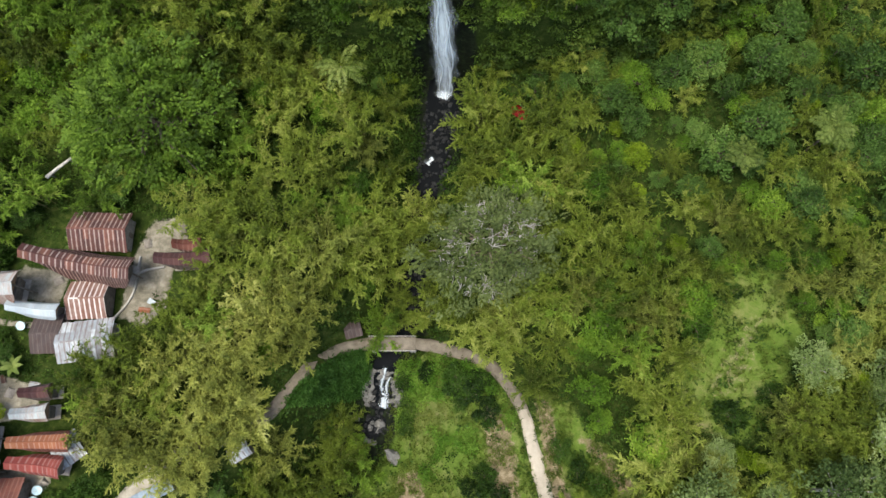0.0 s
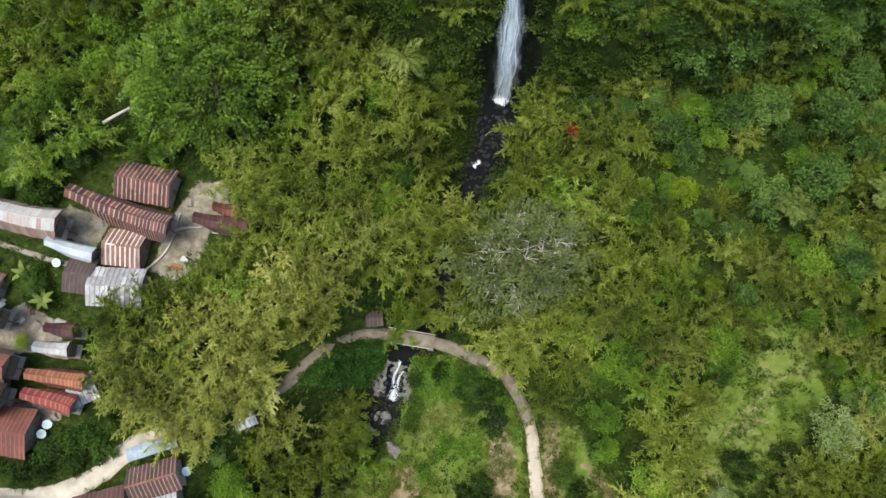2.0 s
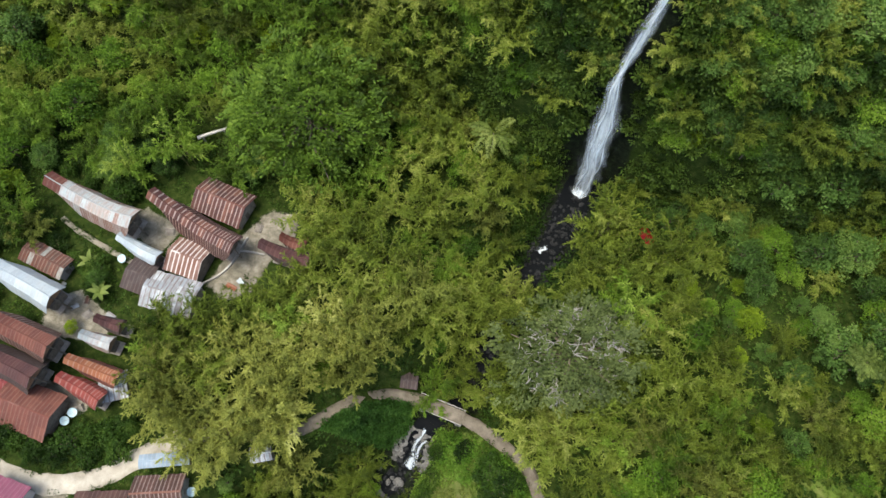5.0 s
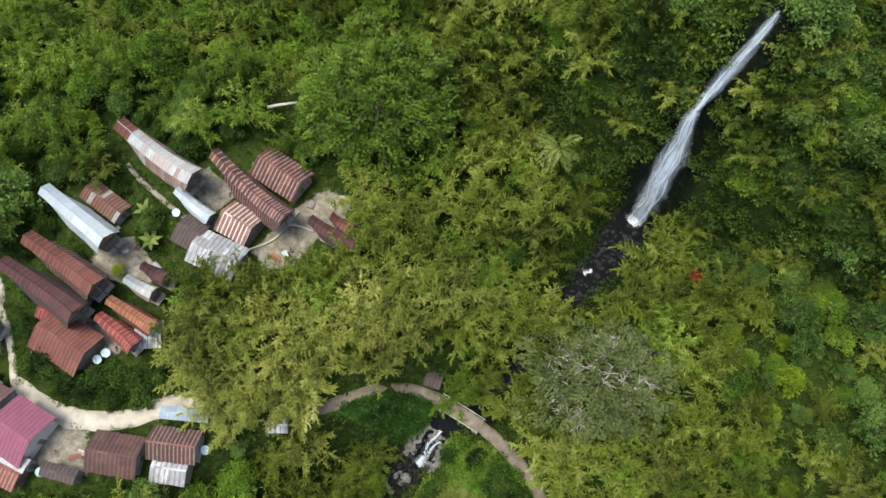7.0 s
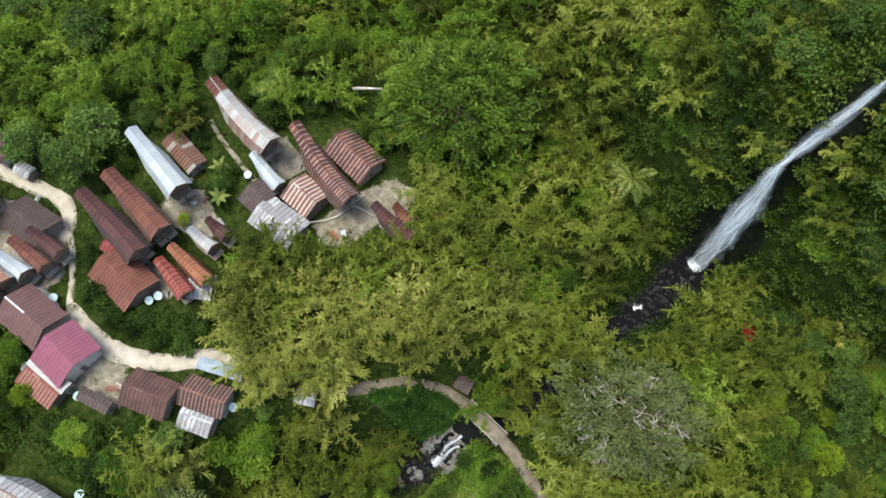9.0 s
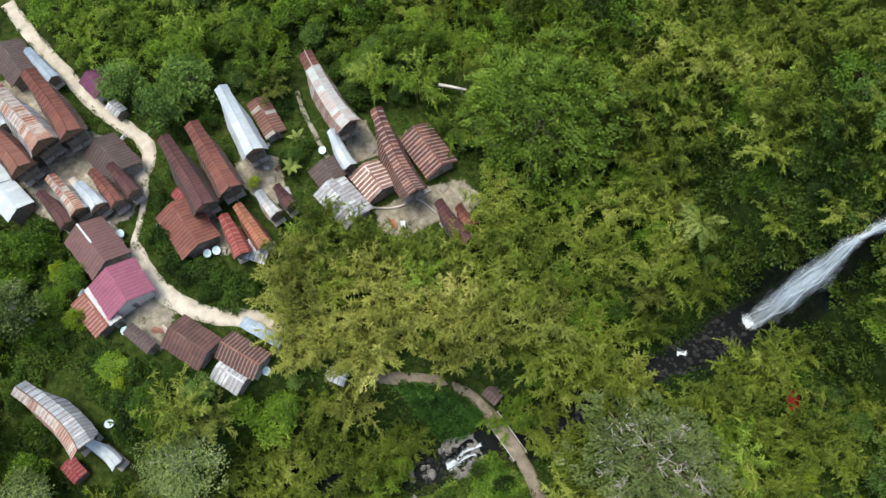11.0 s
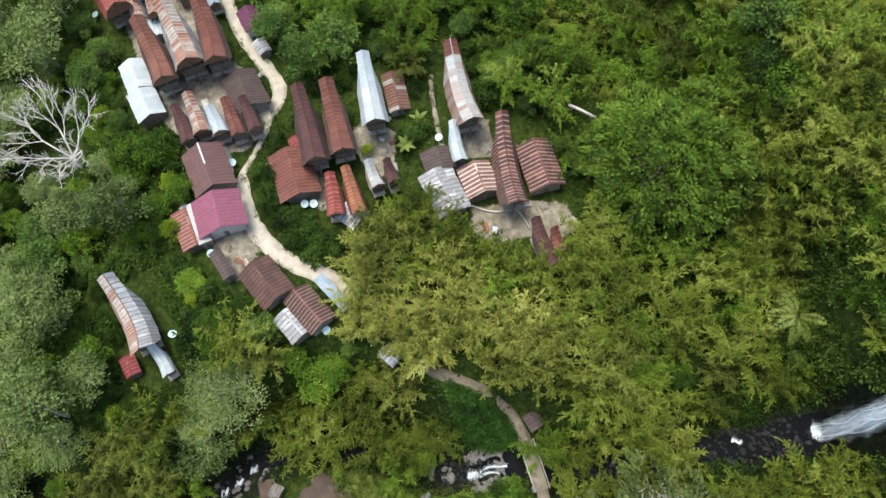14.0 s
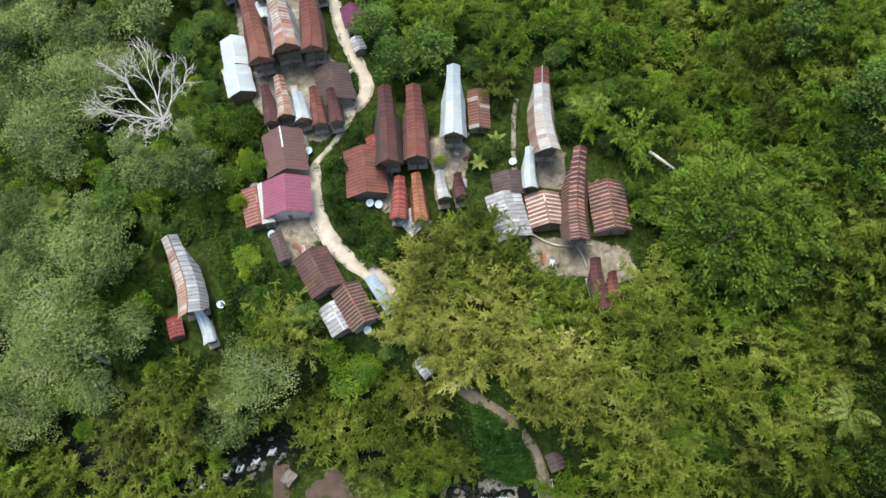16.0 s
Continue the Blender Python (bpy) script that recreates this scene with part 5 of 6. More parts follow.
BAMBOO = [plant("bamboo_clump", bamboo_meshes(10 + i, M_BAMBOO), "dense clump of arching olive-green bamboo", "bamboo", "bamboo grove") for i in range(6)]
TREES = [plant("broadleaf_tree", tree_meshes(30 + i, M_BROAD, 4.6, 9.5, 27, 68, 0.58, M_BARK, 0.75), "mid-green broadleaf tree with a rounded crown", "tree", "broadleaf trees") for i in range(4)]
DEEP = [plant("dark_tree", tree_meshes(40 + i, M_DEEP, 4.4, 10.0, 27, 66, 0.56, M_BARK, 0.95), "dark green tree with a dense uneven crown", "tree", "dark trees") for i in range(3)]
PALE = [plant("pale_tree", tree_meshes(50 + i, M_GREY, 4.8, 10.5, 30, 84, 0.5, M_PALEBARK, 0.45), "grey-green tree with a flat feathery crown", "tree", "grey-green trees") for i in range(2)]
BROADPALE = [plant("spreading_pale_tree", tree_meshes(55 + i, M_GREY, 7.5, 11.5, 62, 95, 0.48, M_PALEBARK, 0.35), "wide flat-crowned pale green tree", "tree", "spreading pale trees") for i in range(2)]
SUNNY = [plant("yellow_green_tree", tree_meshes(60 + i, M_YELLOW, 3.6, 10.0, 26, 62, 0.58, M_BARK, 1.3), "bright yellow-green tree with a pointed crown", "tree", "yellow-green trees") for i in range(2)]
GREEN_BAMBOO = [plant("green_bamboo_clump", bamboo_meshes(95 + i, M_GREENBAMBOO), "fresh green bamboo clump with drooping tips", "bamboo", "green bamboo") for i in range(3)]
PALE_BAMBOO = [plant("pale_bamboo_clump", bamboo_meshes(98 + i, M_PALEBAMBOO), "pale olive bamboo clump with straw-coloured tips", "bamboo", "pale bamboo") for i in range(3)]
YELLOW_BAMBOO = [plant("yellow_bamboo_clump", bamboo_meshes(90 + i, M_YELLOWBAMBOO), "dense clump of yellowish drying bamboo", "bamboo", "yellow bamboo") for i in range(2)]
BUSHES = [plant("bush", tree_meshes(70 + i, M_SHRUB, 2.3, 3.0, 14, 60, 0.4, M_BARK, 0.7), "low leafy green bush", "bush", "bushes") for i in range(3)]
used = set()


def stand(pool, x, y, scale=1.0, turn=None, sink=0.15):
    """Puts a plant from the pool on the ground there."""
    ob = pool[rng.randrange(len(pool))]
    m = pose(x, y, surface(x, y) - sink, rng.uniform(-4, 4), rng.uniform(-4, 4), rng.uniform(0, 360) if turn is None else turn)
    m = m @ Matrix.Diagonal((scale, scale, scale * rng.uniform(0.82, 1.18), 1))
    if ob.name in used:
        return copy_thing(ob, m)
    used.add(ob.name)
    ob.matrix_world = m
    return ob


rng = random.Random(11)
CROWNS = []


def own(x, y, r, tall):
    CROWNS.append((*cast(x, y, surface(x, y) + tall), r))


# single trees that stand out
big = plant("grey_tree", tree_meshes(81, M_SILVER, 10.5, 13.0, 60, 165, 0.52, M_BARK, 0.46, -6.0, star=True), "broad grey-green tree with pale bare twigs", "tree")
big.matrix_world = pose(8.5, 31.5, surface(8.5, 31.5), 0, 0, 35) @ Matrix.Diagonal((1.1, 0.9, 1.0, 1))
twig_rng = random.Random(6)
for k in range(84):
    a, d = twig_rng.uniform(0, 6.28), 9.0 * math.sqrt(twig_rng.random())
    foot = Vector((d * math.cos(a), d * math.sin(a), 13.0 - 0.42 * d * d / 10.5 - 0.6))
    v, f = [], []
    for q in range(6):
        e = foot + Vector((twig_rng.uniform(-1, 1), twig_rng.uniform(-1, 1), twig_rng.uniform(0.3, 0.7))) * 1.6
        tube(v, f, [tuple(foot), tuple(foot.lerp(e, 0.5) + Vector((0.1, 0.05, 0.1))), tuple(e)], [0.085, 0.065, 0.04], 3)
    part_of("twig", mesh_of("twig", v, f, M_PALEBARK), big, "bleached bare twig")
own(8.5, 31.5, 11.0, 11)
big = plant("giant_tree", tree_meshes(82, M_GIANT, 13.4, 17.0, 90, 210, 0.64, M_BARK, 0.6, -14.0, star=True), "huge spreading green tree with clustered leaves", "tree")
big.matrix_world = pose(-53.5, 55.0, surface(-53.5, 55.0))
own(-53.5, 55.0, 13.0, 15)
PLACED = [
    ("BAMBOO", -60.1, 8.7, 5.0),
    ("PB", -56.9, 2.2, 5.0),
    ("BAMBOO", -53.1, 12.3, 5.0),
    ("BAMBOO", -47.5, 16.6, 5.0),
    ("BAMBOO", -43.4, 22.2, 5.0),
    ("BAMBOO", -40.2, 27.2, 4.4),
    ("BAMBOO", -40.6, 34.3, 5.0),
    ("PB", -48.7, -1.4, 5.2),
    ("BAMBOO", -48.9, 5.3, 5.2),
    ("PB", -40.7, 0.5, 5.0),
    ("PB", -34.0, 5.0, 5.0),
    ("PB", -40.4, 5.8, 5.0),
    ("PB", -35.6, 11.4, 5.0),
    ("GB", -12.0, 18.9, 4.9), ("BAMBOO", -20.5, 25.0, 3.6),
    ("BAMBOO", -8.5, 21.5, 3.6),
    ("PB", -30.6, -4.0, 5.0),
    ("BAMBOO", -30.8, -13.1, 5.5),
    ("BAMBOO", -20.6, -6.1, 5.5),
    ("TREES", -36.7, -17.6, 4.5),
    ("BAMBOO", -26.0, -19.2, 5.0),
    ("BIG", -104.5, -76.5, 8.0),
    ("BIG", -92.1, -77.7, 8.0),
    ("BIG", -107.7, -68.5, 7.0),
    ("BIG", -54.3, -74.0, 8.0),
    ("BIG", -47.9, -84.9, 8.0),
    ("BIG", -37.9, -85.7, 7.0),
    ("BIG", -39.5, -35.2, 6.6),
    ("PALE", -36.0, -41.5, 4.6),
    ("PALE", -31.1, -42.0, 5.5),
    ("YB", -35.0, -55.3, 5.5),
    ("YB", -30.2, -63.6, 5.5),
    ("YB", -28.5, -53.1, 5.0),
    ("PALE", -62.0, -63.5, 4.6),
    ("TREES", -52.0, -57.5, 3.8),
    ("PALE", -65.3, -68.0, 4.5),
    ("PALE", -39.4, -68.1, 4.0),
    ("SUNNY", -65.6, -66.2, 2.5),
    ("TREES", -86.3, -44.8, 3.6),
    ("TREES", -89.1, -38.9, 3.6),
    ("TREES", -79.1, -34.5, 3.0),
    ("TREES", -74.6, -45.6, 3.0),
    ("SUNNY", -71.7, -38.0, 2.2),
    ("SUNNY", -104.5, -48.8, 3.5),
    ("SUNNY", -56.9, -36.6, 2.2),
    ("SUNNY", -77.4, 3.1, 2.2),
    ("DEEP", -103.1, 3.4, 5.5),
    ("DEEP", -100.4, -5.1, 4.0),
    ("DEEP", -109.7, -8.1, 4.0),
    ("TREES", -113.1, 1.1, 4.0),
]

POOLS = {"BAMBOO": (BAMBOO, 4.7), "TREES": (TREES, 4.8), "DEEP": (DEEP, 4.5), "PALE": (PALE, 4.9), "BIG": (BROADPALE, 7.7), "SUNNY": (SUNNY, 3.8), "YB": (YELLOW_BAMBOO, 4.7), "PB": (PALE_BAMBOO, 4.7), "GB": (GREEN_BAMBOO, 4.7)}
PLACED += [("TREES", -37.5, -14.5, 3.2), ("BAMBOO", -34.0, -9.5, 3.6), ("TREES", -41.5, -21.5, 3.0), ("DEEP", -46, -25, 3.0), ("TREES", -52, -27.5, 3.0), ("DEEP", -39, -10.5, 2.2), ("BAMBOO", -1.0, 40, 4.4), ("BAMBOO", -9.5, 39, 4.4), ("BAMBOO", -0.5, 30, 4.0), ("BAMBOO", -11, 30, 4.2), ("BAMBOO", -2, 22, 4.2), ("PB", -34, 1.0, 4.0), ("PB", -52.5, -3.5, 4.6), ("PB", -46.5, -6.2, 4.4), ("GB", -59.5, 4.5, 4.2), ("PB", -42.0, -8.2, 3.8), ("PB", -56.5, -2.5, 3.8), ("PB", -35.5, -0.5, 4.4), ("PB", -40.5, -3.5, 4.4), ("SUNNY", 24.5, 52, 3.8), ("SUNNY", 37, 50, 3.9), ("SUNNY", 36.6, 43, 3.0), ("DEEP", 35.8, 57, 4.5), ("SUNNY", -44.4, 78.8, 3.8), ("BAMBOO", -20.5, 0, 4.4), ("BAMBOO", -4.2, 41.2, 4.2), ("BAMBOO", -6.0, 35.2, 4.2), ("BAMBOO", -8.6, 25.0, 3.0), ("TREES", -17.5, -3.5, 4.0), ("GB", -16.2, -8.6, 4.2), ("BAMBOO", -22.5, -11.0, 5.0), ("BAMBOO", -27.5, -25.5, 5.0), ("BAMBOO", -32.5, -19.5, 4.6), ("PALE", 72, -2, 5.5), ("PALE", 62, -10, 5.0)]
for kind, x, y, r in PLACED:
    pool, unit = POOLS[kind]
    stand(pool, x, y, r / unit)
    own(x, y, r, 7.5 * r / unit)

# keep these in sight: the fallen trunk, the shelter and the dead tree
SCRUB = [(-78.2, -17.9), (-64.0, -5.4), (-57.0, -8.8), (-57.4, -13.0), (-67.6, -20.5), (-74.7, -20.8)]
SEEN = [(*cast(-73, 48.2, 2.5), 2.6), (*cast(14.8, 59, 2.5), 2.4), (*cast(-94, -54.8, 4), 7.0)]

# the wood
def first_hit(qx, qy, tall):
    """Marches down the line from the eye to the spot, to the first place under which the ground is near."""
    for k in range(150):
        t = 0.45 + k * 0.0048
        x, y, z = EYE[0] + (qx - EYE[0]) * t, EYE[1] + (qy - EYE[1]) * t, 125.0 * (1 - t)
        if z < height(x, y) + tall:
            return x, y
    return None


tries = 0
while tries < 26000 and len(CROWNS) < 1120:
    tries += 1
    qx, qy = rng.uniform(-164, 104), rng.uniform(-104, 156)
    if not inside(qx, qy, VIEW):
        continue
    odds, s = rng.random(), 1.0
    if qy < -34 and qx < -36 or qx < -84 and qy < -40:
        pool, s = (PALE, rng.uniform(0.7, 1.25)) if odds < 0.5 else (DEEP, rng.uniform(0.6, 0.95)) if odds < 0.6 else (TREES, rng.uniform(0.6, 1.0)) if odds < 0.9 else (SUNNY, 0.75)
    elif qy > 36 and qx < -62 or qx < -100:
        pool, s = (BAMBOO, rng.uniform(0.8, 1.15)) if odds < 0.42 and qy > 46 else (GREEN_BAMBOO, rng.uniform(0.85, 1.25)) if odds < 0.7 else (TREES, rng.uniform(0.85, 1.2)) if odds < 0.82 else (DEEP, rng.uniform(0.8, 1.15)) if odds < 0.88 else (SUNNY, 0.95)
    elif qy > 64 and qx > -25 or qx > 28 and qy > 42:
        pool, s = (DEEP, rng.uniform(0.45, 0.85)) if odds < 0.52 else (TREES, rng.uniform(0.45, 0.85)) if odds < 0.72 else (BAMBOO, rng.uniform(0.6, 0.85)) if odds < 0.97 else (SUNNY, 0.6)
    elif qx > 38 and qy < 12 and odds < 0.3:
        pool, s = PALE, rng.uniform(0.6, 1.0)
    elif qx > 42:
        pool, s = (DEEP, rng.uniform(0.5, 0.8)) if odds < 0.1 else (TREES, rng.uniform(0.5, 0.9)) if odds < 0.34 else (BAMBOO, rng.uniform(0.6, 0.95)) if odds < 0.7 else (YELLOW_BAMBOO, rng.uniform(0.6, 0.9)) if odds < 0.83 else (DEEP, rng.uniform(0.4, 0.7)) if odds < 0.93 else (SUNNY, 0.7)
    elif -62 < qx < -20 and -12 < qy < 24 and odds < 0.55:
        pool, s = PALE_BAMBOO, rng.uniform(0.85, 1.25)
    else:
        pool, s = (BAMBOO, rng.uniform(0.85, 1.3)) if odds < 0.74 else (YELLOW_BAMBOO, rng.uniform(0.7, 1.1)) if odds < 0.82 else (GREEN_BAMBOO, rng.uniform(0.8, 1.1)) if odds < 0.94 else (TREES, rng.uniform(0.6, 0.9))
    r, tall = 4.7 * s, 7.0 * s
    if any((qx - a) ** 2 + (qy - b) ** 2 < (0.54 * (r + c)) ** 2 for a, b, c in CROWNS):
        continue
    if any((qx - a) ** 2 + (qy - b) ** 2 < (0.7 * r + c) ** 2 for a, b, c in SEEN) or edge_gap(qx, qy, SCRUB) < r * 0.8:
        continue
    if clear_of(qx, qy, r) < r * (1.0 if -34 < qx < -12 and 4 < qy < 24 else 0.55 if qx > -48 and qy > -20 else 0.5 if qx < -60 and qy > 14 and s < 1.0 else 0.8):
        continue
    foot = first_hit(qx, qy, tall)
    if foot is None or clear_of(*foot, 1.0) < 0.8:
        continue
    slope_here = math.hypot(height(foot[0] + 1.5, foot[1]) - height(*foot), height(foot[0], foot[1] + 1.5) - height(*foot))
    if slope_here > (9.0 if s < 0.8 else 3.2) or abs(foot[0] - 0.5) < (8.0 if foot[1] < 73 else 4.5) and foot[1] > 60:
        continue
    stand(pool, *foot, s)
    CROWNS.append((qx, qy, r))

# ---- undergrowth, creepers and grass ----
def tufts(spots, leaf, mat, name, label, category, seed, per=40, up=0.55):
    """Heaps of single leaves: spots of x, y, z, radius and the way they face."""
    r = np.random.RandomState(seed)
    np.random.seed(seed)
    spots = np.array(spots)
    n = len(spots)
    c = np.repeat(spots, per, axis=0)
    w = r.normal(size=(n * per, 3))
    w /= np.linalg.norm(w, axis=1, keepdims=True)
    w += c[:, 4:7] * up
    at = c[:, :3] + w * c[:, 3:4] * (r.uniform(0.35, 1.0, n * per))[:, None]
    d = w + r.normal(size=(n * per, 3)) * 0.7
    d /= np.linalg.norm(d, axis=1, keepdims=True)
    ln = leaf * r.uniform(0.6, 1.4, n * per) * np.clip(c[:, 3], 0.6, 1.5)
    me = leaf_mesh(name, at, at + d * ln[:, None], ln * r.uniform(0.4, 0.65, n * per), mat, True)
    return tagged(new(name, me), label, category, kind="stuff")


def facing(x, y):
    a, b = height(x + 0.8, y) - height(x - 0.8, y), height(x, y + 0.8) - height(x, y - 0.8)
    q = Vector((-a / 1.6, -b / 1.6, 1)).normalized()
    return q


rng = random.Random(23)
low, cliffside, bank = [], [], []
for i in range(60000):
    if len(low) > 8200:
        break
    x, y = rng.uniform(-160, 104), rng.uniform(-104, 125)
    z = height(x, y)
    qx, qy = cast(x, y, z)
    if not inside(qx, qy, VIEW):
        continue
    d, zs = stream(x, y)
    if d < (4.6 if y > 40 else 3.4):
        continue
    g = clear_of(x, y, 1.6)
    if g < 0.5 or road_gap(x, y)[0] < 0.8:
        if not any(edge_gap(x, y, p) < 0 for p in MEADOWS) or rng.random() < 0.78 or g < 0.5 and road_gap(x, y)[0] < 1.2:
            continue
    n = facing(x, y)
    size = rng.uniform(0.8, 1.7) if x > -45 or y > 40 else rng.uniform(0.9, 2.0) if y < -28 else rng.uniform(0.6, 1.2)
    if n.z < 0.85 and y > 55:
        cliffside.append((x + n.x * 0.4, y + n.y * 0.4, surface(x, y) + n.z * 0.4, size, *n))
    else:
        low.append((x, y, surface(x, y) + size * 0.3, size, 0, 0, 1))
hanging = []


def fall_gap(x, z):
    """How far beside the falling water a spot of the cliff lies."""
    if z > 50.5:
        return 9.0
    at, half = np.interp(z, (-6, 4, 12, 20, 27, 30, 38, 48.5), (0.6, 0.4, 0.1, -0.3, -0.8, -0.9, 0.4, 1.6)), np.interp(z, (-6, 12, 27, 30, 38, 48.5), (2.4, 2.7, 1.3, 0.8, 1.4, 0.9))
    return abs(x - at) - half - (1.0 if x > at and z > 16 else 0.0)


for i in range(16000):
    if len(hanging) > 1500:
        break
    qx, qy = rng.uniform(-60, 118), rng.uniform(62, 156)
    foot = first_hit(qx, qy, 0.6) if inside(qx, qy, VIEW) else None
    if foot is None:
        continue
    x, y = foot
    n = facing(x, y)
    if y < 60 or n.z > 0.82 or fall_gap(x, height(x, y)) < 0.5 + 0.6 * rng.random() + 3.2 * smooth(14, 4, height(x, y)):
        continue
    size = rng.choice((0.8, 1.1, 1.4, 1.8, 2.6))
    hanging.append((x + n.x * 0.3, y + n.y * 0.3, height(x, y) + n.z * 0.3, size, n.x * 0.6, n.y * 0.6, n.z * 0.6 + 0.5))
for i in range(760):
    x, y = rng.uniform(-16, 18), rng.uniform(40, 71)
    if stream(x, y)[0] > 2.8 + 1.8 * smooth(54, 62, y) and height(x, y) < 12:
        size = rng.uniform(0.7, 1.6)
        low.append((x, y, surface(x, y) + size * 0.3, size, 0, 0, 1))
for i in range(2600):
    x, y = rng.uniform(-28, -14), rng.uniform(3, 16)
    if edge_gap(x, y, BANK) < 0.4 and road_gap(x, y)[0] > 0.3:
        bank.append((x, y, surface(x, y) + 0.2, rng.uniform(0.6, 1.1), 0, 0, 1))
FOOT = np.array([(r[0] + (r[2] - r[0]) * k / 5, r[1] + (r[3] - r[1]) * k / 5, (r[5] + 0.3 * r[6]) if len(r) > 9 else r[7]) for r in TONGKONAN + GABLES for k in range(6)])
for i in range(2600):
    x, y = rng.uniform(-132, -48), rng.uniform(-34, 44)
    if (np.hypot(FOOT[:, 0] - x, FOOT[:, 1] - y) - FOOT[:, 2]).min() < 0.3 or road_gap(x, y)[0] < 0.5 or min(edge_gap(x, y, p) for p in YARDS) < 0.4 + 0.8 * rng.random():
        continue
    size = rng.uniform(0.45, 1.05)
    low.append((x, y, surface(x, y) + size * 0.3, size, 0, 0, 1))
for i in range(500):
    x, y = rng.uniform(-6, 9), rng.uniform(77, 98)
    if fall_gap(x, height(x, y)) > 0.5:
        size = rng.uniform(0.8, 1.6)
        low.append((x, y, surface(x, y) + size * 0.3, size, 0, 0, 1))
for name, wide, mat, line in LINES:
    for p, q in zip(line, line[1:]):
        a = q - p
        side = np.array((-a[1], a[0])) / (math.hypot(a[0], a[1]) + 1e-6)
        for sg in (-1, 1):
            for k in range(2):
                off = wide / 2 * rng.uniform(0.85, 1.3) + 0.15
                x, y = p[0] + sg * side[0] * off + rng.uniform(-0.5, 0.5), p[1] + sg * side[1] * off + rng.uniform(-0.5, 0.5)
                if noise.noise((x * 0.25, y * 0.25, 8)) > -0.12 and min(edge_gap(x, y, w) for w in YARDS) > 0.2 and -60 < y:
                    size = rng.uniform(0.25, 0.6)
                    low.append((x, y, surface(x, y) + size * 0.3, size, 0, 0, 1))
tufts(low, 0.44, M_SHRUB, "undergrowth", "low leafy undergrowth between the trees", "undergrowth", 5, 26)
tufts(cliffside, 0.36, M_CLIFF, "cliff_creepers", "creepers and ferns hanging on the cliff", "creepers", 6, 34)
tufts(hanging, 0.4, M_CLIFF, "cliff_bushes", "leafy bushes clinging to the steep slope", "bushes", 9, 150)
tufts(bank, 0.42, M_BANK, "bank_creepers", "dark green creepers covering the road bank", "creepers", 7, 40)
weeds = []
for i in range(1500):
    x, y = rng.uniform(-9, 13), rng.uniform(-14, 13)
    if edge_gap(x, y, MEADOWS[0]) < 0.5 and road_gap(x, y)[0] > 0.7 and noise.noise((x * 0.16, y * 0.16, 6)) + 0.05 * (y - 2) > 0.02 and math.hypot(x + 4.1, y + 3.1) > 3.2:
        size = rng.uniform(0.5, 1.15)
        weeds.append((x, y, surface(x, y) + size * 0.35, size, 0, 0, 1))
tufts(weeds, 0.42, M_WEED, "meadow_weeds", "broad-leaved bright green weeds on the bank", "weeds", 12, 44)
blades = []
for p, count in zip(MEADOWS, (5200, 1800, 2400, 1200)):
    xs, ys = [q[0] for q in p], [q[1] for q in p]
    for i in range(count):
        x, y = rng.uniform(min(xs) - 3, max(xs) + 3), rng.uniform(min(ys) - 3, max(ys) + 3)
        if edge_gap(x, y, p) < 2.0 and road_gap(x, y)[0] > 0.2 and noise.noise((x * 0.22, y * 0.22, 4)) > -0.25:
            blades.append((x, y, surface(x, y) + 0.02, rng.uniform(0.25, 0.6), 0, 0, 1))
tufts(blades, 0.5, M_GRASS, "meadow_grass", "tufts of bright and dry grass", "grass", 8, 14, 0.8)


# ---- single plants ----
for x, y, s in ((-7.5, 9.0, 0.9), (-3.0, 10.5, 0.8), (2.5, 8.5, 1.2), (5.0, 6.5, 1.3), (6.8, 9.0, 1.0), (8.0, 3.0, 0.9), (3.0, 4.0, 0.7), (7.5, -8.0, 1.1), (5.0, -10.5, 1.0), (9.0, -11.5, 0.9), (-6.5, 4.0, 0.8), (-7.0, 0.5, 0.7),
                (24.0, -7.0, 1.1), (27.5, -9.5, 1.2), (21.5, -4.0, 0.8), (50.5, 2.0, 1.0), (46.0, 17.0, 0.9), (53.0, 24.0, 0.8), (57.0, 6.0, 1.1), (-76.8, -16.5, 1.0), (-71.0, -17.0, 1.1), (-66.5, -14.5, 1.1), (-63.0, -12.0, 1.2), (-60.0, -9.5, 1.1), (-74.0, -14.5, 0.8),
                (-67.5, -17.5, 0.9), (-62.5, -15.5, 1.0), (-58.5, -12.5, 0.9), (-88.5, -8.0, 0.9), (-84.0, -14.0, 0.9), (-86.0, 1.0, 0.8), (-80.5, 13.5, 0.9), (-84.0, 14.5, 1.0), (-77.0, 13.5, 0.8)):
    stand(BUSHES, x, y, s)


for i in range(90):
    x, y = rng.uniform(-84, -54), rng.uniform(-24, -4)
    if edge_gap(x, y, SCRUB) < -0.3 and road_gap(x, y)[0] > 2.5 and (np.hypot(FOOT[:, 0] - x, FOOT[:, 1] - y) - FOOT[:, 2]).min() > 0.6:
        stand(BUSHES, x, y, rng.uniform(0.6, 1.05))


